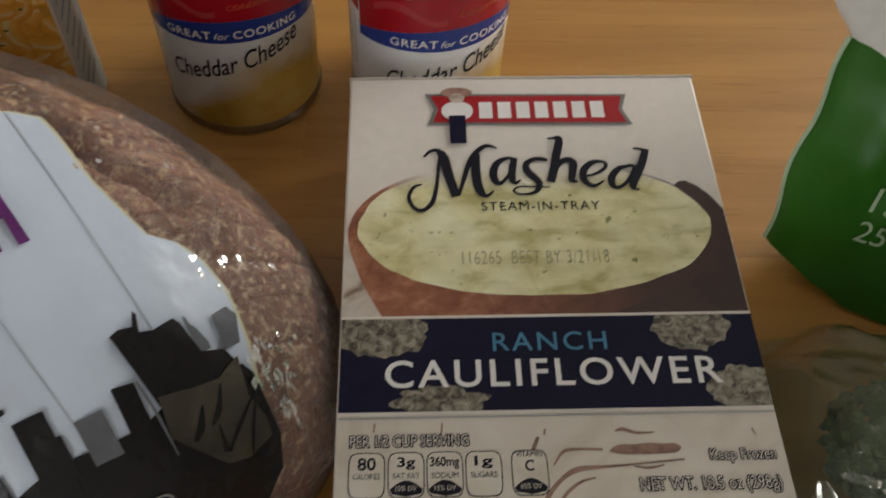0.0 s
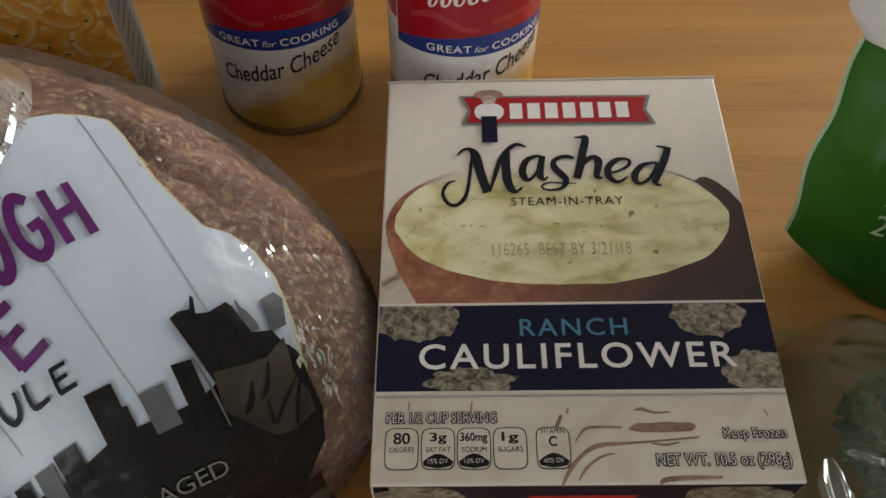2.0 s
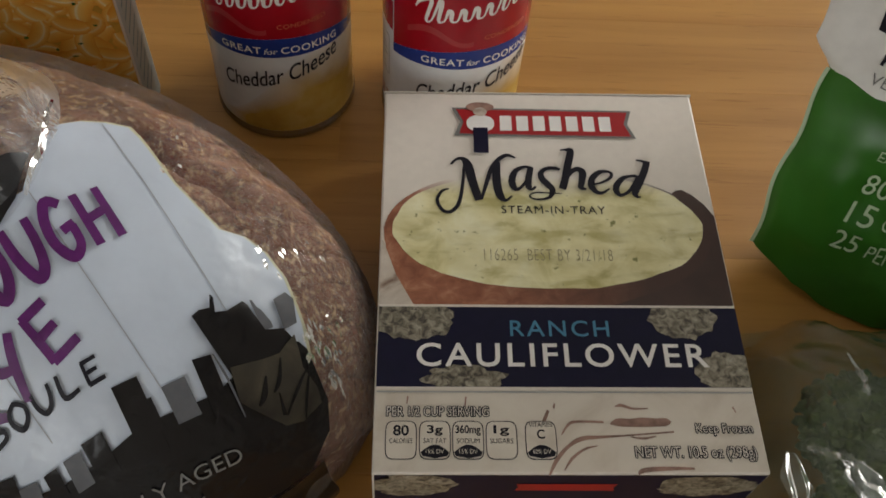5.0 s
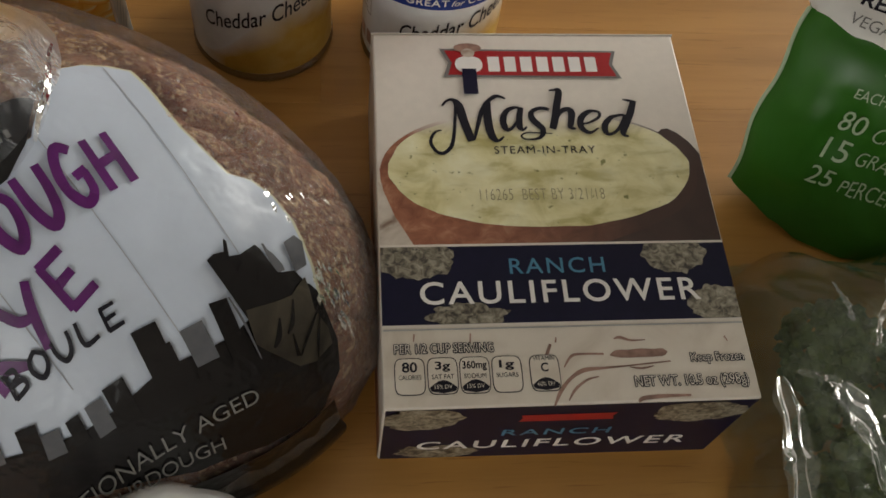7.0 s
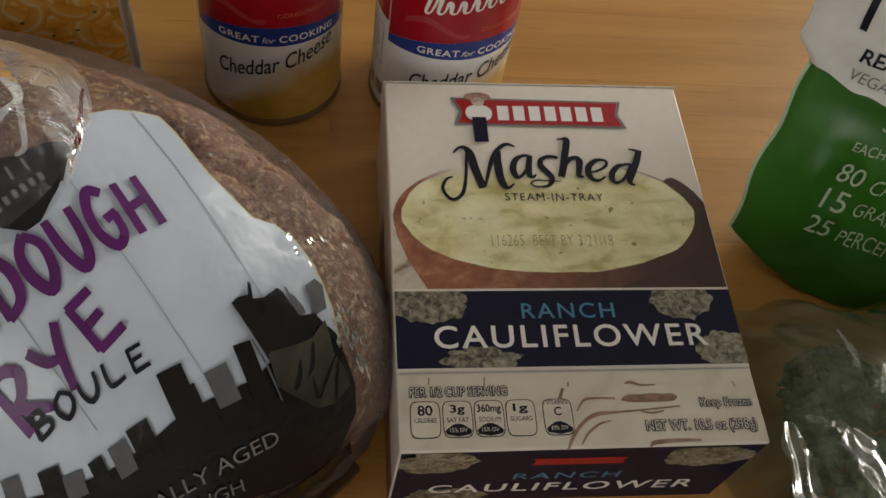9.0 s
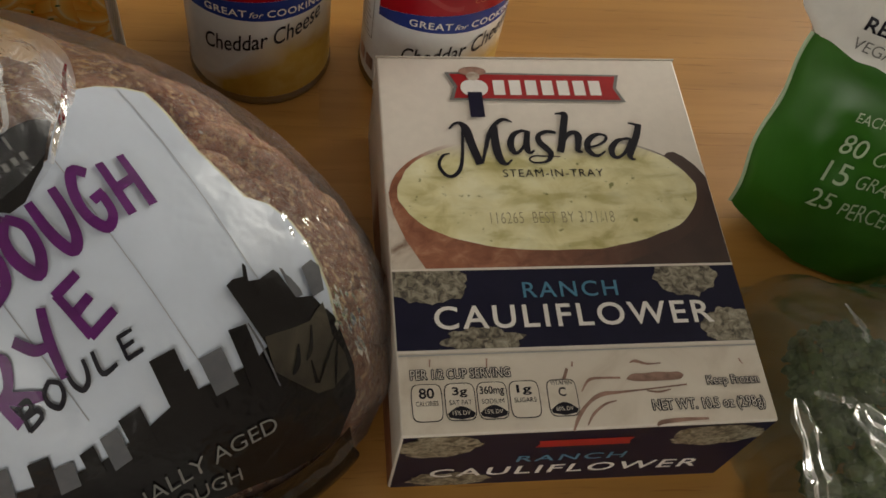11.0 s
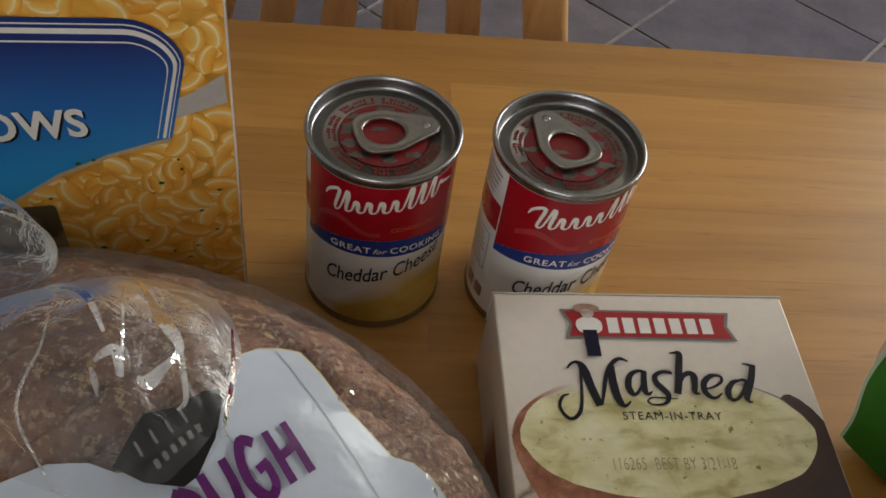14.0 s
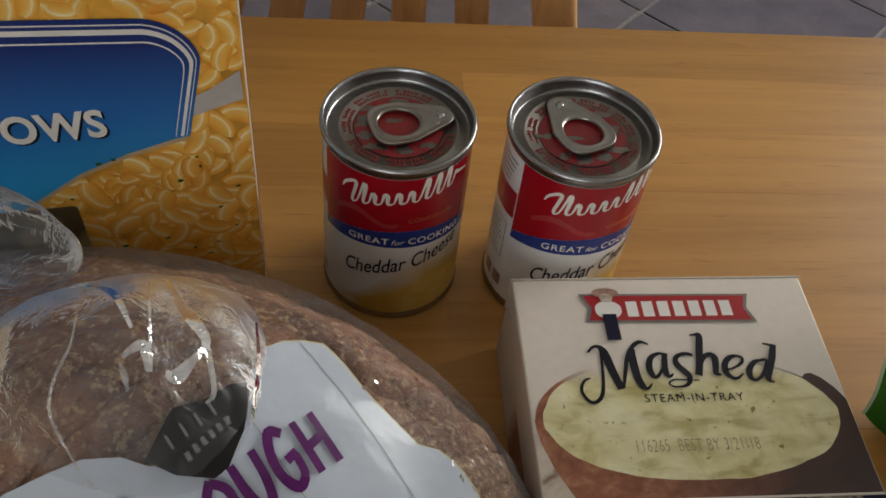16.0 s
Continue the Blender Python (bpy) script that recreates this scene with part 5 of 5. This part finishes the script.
    # The gathered neck: a clear tent of film, folded over the crown.
    rim_pts = [(-0.182, -0.094), (-0.166, -0.072), (-0.15, -0.0655), (-0.135, -0.0585), (-0.121, -0.0545), (-0.107, -0.0605), (-0.0985, -0.076), (-0.0968, -0.0974), (-0.0985, -0.1145), (-0.109, -0.1305), (-0.1298, -0.1335), (-0.146, -0.1295), (-0.162, -0.121), (-0.178, -0.11)]
    nx, ny = -0.131, -0.095
    polar = sorted((math.atan2(y - ny, x - nx), math.hypot(x - nx, y - ny)) for x, y in rim_pts)
    angles, radii = [a for a, _ in polar], [r for _, r in polar]

    def tent(x, y):
        """Height of the loose film over the table."""
        a, r = math.atan2(y - ny, x - nx), math.hypot(x - nx, y - ny)
        k = r / float(np.interp(a, angles, radii, period=2 * math.pi))
        arch = 0.0135 * max(0.0, 1 - k ** 2.6)
        fold = 1 - 2 * abs(noise.noise((x * 34 + y * 6, y * 15, 5.0))) * 1.6
        fine = 1 - 2 * abs(noise.noise((x * 80, y * 46 + x * 20, 2.0)))
        q = min(1.0, 1.6 * (1 - min(k, 1)) + 0.15)
        return skin(x, y, 0.0)[2] + 0.0022 + arch + q * (0.0028 * fold + 0.0009 * fine)

    def neck(u, v):
        a = -math.pi + 2 * math.pi * u
        r = float(np.interp(a, angles, radii, period=2 * math.pi)) * (0.004 + 0.996 * v)
        x, y = nx + r * math.cos(a), ny + r * math.sin(a)
        return Vector((x, y, tent(x, y)))
    part("gathered_neck", grid(170, 60, neck, True), NECK_FILM, g, "loose gathered end of the clear bag", True)
    # Creases in it, their glints painted as narrow whitish strips: (x, y, half width).
    crease_glints = [
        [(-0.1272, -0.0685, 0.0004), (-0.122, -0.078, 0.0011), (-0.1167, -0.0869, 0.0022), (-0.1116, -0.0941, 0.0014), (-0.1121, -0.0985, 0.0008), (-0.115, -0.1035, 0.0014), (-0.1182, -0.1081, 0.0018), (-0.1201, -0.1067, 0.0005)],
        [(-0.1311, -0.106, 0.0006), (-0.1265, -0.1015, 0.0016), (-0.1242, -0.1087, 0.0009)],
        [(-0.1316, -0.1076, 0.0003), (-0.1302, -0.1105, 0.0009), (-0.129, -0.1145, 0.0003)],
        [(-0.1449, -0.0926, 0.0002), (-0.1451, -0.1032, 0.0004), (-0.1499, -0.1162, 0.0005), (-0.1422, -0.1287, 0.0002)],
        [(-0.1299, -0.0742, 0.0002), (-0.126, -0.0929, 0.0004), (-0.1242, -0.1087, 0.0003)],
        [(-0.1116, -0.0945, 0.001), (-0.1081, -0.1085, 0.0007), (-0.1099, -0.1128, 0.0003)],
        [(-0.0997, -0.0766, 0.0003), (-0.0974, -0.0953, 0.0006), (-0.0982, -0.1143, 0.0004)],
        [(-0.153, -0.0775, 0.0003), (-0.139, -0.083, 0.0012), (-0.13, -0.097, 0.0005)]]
    for pts in crease_glints:
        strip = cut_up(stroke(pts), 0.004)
        part("crease_glint", moved(strip, lambda x, y: (x, y, tent(x, y) + 0.0005)), NECK_GLINT, g, "crease in the film, its glint painted as a whitish strip", True)
    tag = [(-0.1257, -0.1261), (-0.1225, -0.119), (-0.1195, -0.1118), (-0.1115, -0.1088), (-0.1045, -0.103), (-0.0993, -0.101), (-0.1, -0.1163), (-0.1035, -0.1265), (-0.107, -0.1295), (-0.1173, -0.1292)]
    lay("black_tag", flat(tag), PANEL_BLACK, 0.0045, "black printed tag under the folded film")
    bars = []
    for k in range(6):
        bars.append((-0.1140 + 0.0019 * k, -0.1262 + 0.0021 * k, 0.0014, 0.0024))
    for k in range(4):
        bars.append((-0.1185 + 0.0035 * k, -0.1235 + 0.0034 * k, 0.0008, 0.0042))
    for x, y, w, h in bars:
        lay("brand_bar", flat([(x, y), (x + w * 0.8, y + w * 0.6), (x + w * 0.8 - h * 0.6, y + w * 0.6 + h * 0.8), (x - h * 0.6, y + h * 0.8)]), INK_GREY, 0.0049)

    # Bag mouth, bunched on the far shoulder of the loaf.
    def mouth(u, v):
        a, b_ = 2 * math.pi * u, math.pi * v
        f = 1 + 0.16 * noise.noise((math.cos(a) * 3, math.sin(a) * 3, v * 4)) + 0.12 * (1 - 2 * abs(noise.noise((a * 2.5, v * 3, 7.0))))
        px = -0.036 * math.cos(b_)
        x, y = -0.192 + px, -0.046 - 0.2 * px + 0.016 * math.sin(b_) * math.cos(a) * f
        return Vector((x, y, loaf_z(-0.17, -0.05) + 0.012 + 0.0155 * math.sin(b_) * math.sin(a) * f))
    part("bunched_mouth", grid(72, 30, mouth, True), NECK_FILM, g, "bunched end of the clear bag", True)


bread_bag()


# ---- the green pouch ----
def pouch():
    c = thing("green_pouch", "green and white standing plastic pouch of vegetables, creased", "pouch", 0.1622, -0.0473, TOP)
    ux, uy = 0.921, -0.391
    nx, ny = -0.391, -0.921
    W, Hh, back, corner = 0.165, 0.215, 0.05, 0.0162

    def left(z):
        return -0.003 * min(1, max(0.0, z) / 0.045) - 0.011 * min(1.0, max(0.0, (z - 0.087) / 0.009)) + 0.001 * math.sin(z * 140)

    def low(u):
        """The rounded lower edge: it sags to the table from the raised corner."""
        k = min(1.0, max(0.0, u) / 0.05)
        return -0.0158 * math.sin(math.pi / 2 * k)

    def shape(u, z, side):
        e = max(0.0, min(1, (u / W) * 7)) * max(0.0, min(1, (1 - u / W) * 7)) if 0 <= u <= W else 0
        z = max(z, low(u))
        rise = (z - low(u)) / (Hh - low(u))
        puff = math.sqrt(e) * math.sin(math.pi * min(1, 0.12 + 0.88 * rise)) ** 0.6
        wr = noise.noise((u * 26, z * 24, 3.0 + side)) * 0.004 + noise.noise((u * 60, z * 30, 8.0)) * 0.0018
        wr += 0.0022 * (1 - 2 * abs(noise.noise((u * 34 + z * 30, z * 26 - u * 20, 11.0))))
        k = 0.006 * puff + wr * e if side > 0 else -back * puff
        k -= 0.28 * z
        s = u + left(z) * (1 - u / W)
        return Vector((s * ux + nx * k, s * uy + ny * k, corner + 0.958 * z + 0.0004))

    def face(u, v, lift=0.0):
        return shape(u * W, low(u * W) + (Hh - low(u * W)) * v, 1) + Vector((nx, ny, 0)) * lift
    part("pouch_front", grid(70, 70, face), POUCH_GREEN, c, "glossy green printed face", True)
    part("bottom_gusset", grid(50, 6, lambda u, v: face(u, 0).lerp(shape(u * W, low(u * W), -1), v)), POUCH_GREEN, c, "", True)
    part("pouch_back", grid(50, 50, lambda u, v: shape(u * W, low(u * W) + (Hh - low(u * W)) * v, -1)), POUCH_WHITE, c, "", True)

    def white(u, v):
        z0 = 0.0865 - 0.004 * math.sin(u * 3.0) + 0.002 * noise.noise((u * 14, 0, 0))
        return shape(u * W, z0 + (Hh - z0) * v, 1) + Vector((nx, ny, 0)) * 0.0005
    part("white_top", grid(70, 50, white), POUCH_WHITE, c, "white printed upper part", True)
    part("pale_edge", grid(4, 60, lambda u, v: shape(-0.0013 + 0.0015 * u, 0.0865 * v, 1) + Vector((nx, ny, 0)) * 0.0006), POUCH_TEXT, c, "pale sealed edge", True)

    def write(string, w, h, u, z, mat, bold=0.0, drop=0.0):
        def fn(x, y):
            zz, s = z + y - drop * x, u + x
            return shape((s - left(zz)) / (1 - left(zz) / W), zz, 1) + Vector((nx, ny, 0)) * 0.0011
        part("lettering", moved(cut_up(text(string, w, h, 0, bold), 0.003), fn), mat, c)
    for z, number, words in ((0.0455, "80", "CALORIES"), (0.0312, "15", "GRAMS VEG"), (0.017, "25", "PERCENT DV")):
        write(number, 0.0105, 0.0102, 0.0272, z, POUCH_TEXT, 0.0)
        write(words, 0.0042 * len(words), 0.0074, 0.0415, z + 0.0004, POUCH_TEXT, -0.005)
    write("EACH SERVING", 0.036, 0.0044, 0.0265, 0.0622, POUCH_TEXT, 0.0)
    write("SUGARS", 0.022, 0.0066, 0.033, 0.0735, POUCH_TEXT, 0.01)
    write("VEGAN", 0.021, 0.0054, 0.0105, 0.0885, INK_GREY, -0.005)
    write("REAL", 0.019, 0.0062, 0.0105, 0.0985, INK_BLACK, 0.02)
    for k in range(3):
        def bar(u, v):
            return shape(0.017 + 0.011 * k + 0.0026 * u, 0.11 + 0.016 * v, 1) + Vector((nx, ny, 0)) * 0.0012
        part("title_bar", grid(2, 8, bar), INK_BLACK, c, "plain dark bar of a large letter")


pouch()


# ---- the broccoli and its bag ----
def floret(x, y, r, h, seed):
    rng = random.Random(seed)
    f = thing("broccoli_floret", "dull green broccoli floret inside the clear bag", "broccoli", x, y, group="broccoli in the bag")
    stem = lathe([(0.0, 0.001), (r * 0.3, 0.001), (r * 0.26, h * 0.35), (r * 0.45, h * 0.6), (r * 0.6, h * 0.75), (0.0, h * 0.78)], 14)
    part("stem", stem, BROCCOLI_STEM, f, "", True)
    vs, fs = [], []
    tb = bmesh.new()
    bmesh.ops.create_icosphere(tb, subdivisions=1, radius=1.0)
    unit, tris = [v.co.copy() for v in tb.verts], [[v.index for v in q.verts] for q in tb.faces]
    tb.free()
    for _ in range(420):
        a, e = rng.uniform(0, 6.283), rng.uniform(-0.25, 1.0)
        k = math.sqrt(max(0, 1 - max(0, e) ** 2)) * rng.uniform(0.85, 1.05)
        c = Vector((r * k * math.cos(a), r * k * math.sin(a), h * 0.68 + h * 0.32 * e))
        s = r * rng.uniform(0.06, 0.13)
        o = len(vs)
        vs += [tuple(c + p * s * rng.uniform(0.8, 1.15)) for p in unit]
        fs += [[o + i for i in q] for q in tris]
    me = bpy.data.meshes.new("crown")
    me.from_pydata(vs, [], fs)
    me.materials.append(BROCCOLI)
    ob = new("crown", me)
    ob.parent = f


for i, (x, y, r, h) in enumerate(((0.184, -0.14, 0.024, 0.035), (0.178, -0.186, 0.028, 0.048), (0.232, -0.16, 0.034, 0.055), (0.232, -0.22, 0.034, 0.05), (0.18, -0.238, 0.026, 0.04), (0.28, -0.19, 0.03, 0.05))):
    floret(x, y, r, h, 20 + i)


def vegetable_bag():
    c = thing("vegetable_bag", "crinkled clear plastic bag holding broccoli", "bag", 0, 0, TOP)

    def shape(x, y):
        u, v = (x - 0.134) / 0.2, (y + 0.3) / 0.212
        e = min(1, min(u / 0.06, (1 - u) / 0.16)) * min(1, min(v / 0.16, (1 - v) / 0.26 + min(0.0, (u - 0.16) * 2)))
        e = max(0.0, e) ** 0.5
        fold = 1 - abs(noise.noise((x * 26 + y * 14, y * 22 - x * 8, 4.0))) * 2.0
        f2 = 1 - abs(noise.noise((x * 60 - y * 20, y * 45, 9.0))) * 2.0
        f3 = 1 - abs(noise.noise((x * 120 + y * 50, y * 70, 2.0))) * 2.0
        crease = 1 - 2 * abs(math.sin(math.pi * ((x * 0.5 + y) / 0.045 + 1.2 * noise.noise((x * 14, y * 14, 3.0))))) ** 0.7
        return e, fold, f2, max(0.0015, 0.068 * e + e * (0.006 * fold + 0.0025 * f2 + 0.0012 * f3 + 0.005 * crease))

    def fn(u, v):
        x, y = 0.134 + 0.2 * u, -0.3 + 0.212 * v
        e, fold, f2, h = shape(x, y)
        return Vector((x + 0.004 * f2 * (1 - e) + 0.003 * fold - 0.006 * e * max(0, 1 - u / 0.1), y + 0.004 * fold, h))
    part("bag_film", grid(160, 160, fn), VEG_FILM, c, "", True)

    def pleat(x0, y0, x1, y1, w0, w1, z0, seed, mat, label):
        """A standing, crumpled fold of doubled film, from one point to another."""
        ln = math.hypot(x1 - x0, y1 - y0)
        px, py = -(y1 - y0) / ln, (x1 - x0) / ln

        def fold(u, v):
            bend = 0.05 * ln * noise.noise((v * 2.2, seed, 0.5))
            taper = min(1.0, 6 * v + 0.1, 6 * (1 - v) + 0.1) ** 0.5
            w = (w0 + (w1 - w0) * v) * (u - 0.5) * taper * (1 + 0.5 * noise.noise((v * 6, seed, u * 2)))
            x, y = x0 + (x1 - x0) * v + px * (w + bend), y0 + (y1 - y0) * v + py * (w + bend)
            ridge = 1 - 2 * abs(math.sin(math.pi * (1.5 * u + 0.8 * noise.noise((v * 3, u * 2, seed)))))
            n = noise.noise((u * 4 + seed, v * 7, seed))
            return Vector((x, y, z0 + 0.25 * (shape(max(x, 0.15), y)[3] - 0.07) + 0.0009 * (1 + ridge) * taper + 0.0006 * n))
        part("film_pleat", grid(18, 48, fold), mat, c, label, True)
    pleat(0.1345, -0.163, 0.1295, -0.235, 0.009, 0.014, 0.066, 1.0, VEG_FOLD, "whitish doubled edge of the film")
    # The VEG_GLINT pleats carry window glints as whitened film colour.
    pleat(0.149, -0.171, 0.1535, -0.206, 0.013, 0.004, 0.08, 4.0, VEG_GLINT, "standing crease in the film, its glint painted whitish")
    pleat(0.1485, -0.18, 0.163, -0.236, 0.004, 0.008, 0.079, 9.0, VEG_FOLD, "crumpled crease in the film")
    pleat(0.1567, -0.133, 0.1592, -0.149, 0.001, 0.0028, 0.079, 6.0, VEG_GLINT, "thin crease, its glint painted whitish")
    pleat(0.1793, -0.147, 0.1785, -0.166, 0.0028, 0.0012, 0.079, 8.0, VEG_GLINT, "thin crease, its glint painted whitish")
    pleat(0.138, -0.164, 0.153, -0.168, 0.003, 0.004, 0.072, 7.0, VEG_FOLD, "crease across the film")
    pleat(0.178, -0.13, 0.163, -0.158, 0.0015, 0.003, 0.079, 3.0, VEG_FOLD, "crease across the film")


vegetable_bag()


# ---- white package and scrap in the foreground ----
def white_package():
    c = thing("white_package", "soft white plastic package, slightly crumpled", "package", -0.071, -0.2345, TOP)

    def fn(u, v):
        a = 2 * math.pi * u
        r = math.sin(math.pi / 2 * v) if v < 0.8 else math.sin(math.pi * 0.4) + (v - 0.8) * 0.1
        k = 1 + 0.09 * noise.noise((math.cos(a) * 2.2, math.sin(a) * 2.2, 1.0)) + 0.03 * noise.noise((math.cos(a) * 7, math.sin(a) * 7, 3.0))
        z = 0.081 * math.cos(math.pi / 2 * min(1, v / 0.9)) ** 0.7 if v < 0.9 else 0.0
        z = max(z, 0.0008)
        return Vector((0.046 * r * k * math.cos(a), 0.056 * r * k * math.sin(a), z + 0.002 * noise.noise((u * 9, v * 6, 0)) * (1 - v)))
    part("package_body", grid(64, 24, fn, True), WHITE_PLASTIC, c, "", True)


white_package()


def scrap():
    c = thing("paper_scrap", "small twisted white paper scrap on the table", "scrap", 0.0645, -0.193, TOP)

    def fn(u, v):
        a = 2 * math.pi * u
        r = 0.0006 + 0.0075 * v ** 0.8
        return Vector((0.02 * v + r * math.cos(a), -0.05 * v + 0.4 * r * math.sin(a), 0.004 + 0.004 * v + 0.5 * r * math.sin(a) * (1 + 0.4 * math.sin(3 * a))))
    part("twist", grid(18, 16, fn, True), WHITE_PLASTIC, c, "", True)


scrap()

# ---- many small pieces last ----
table_strips()
floor_tiles()
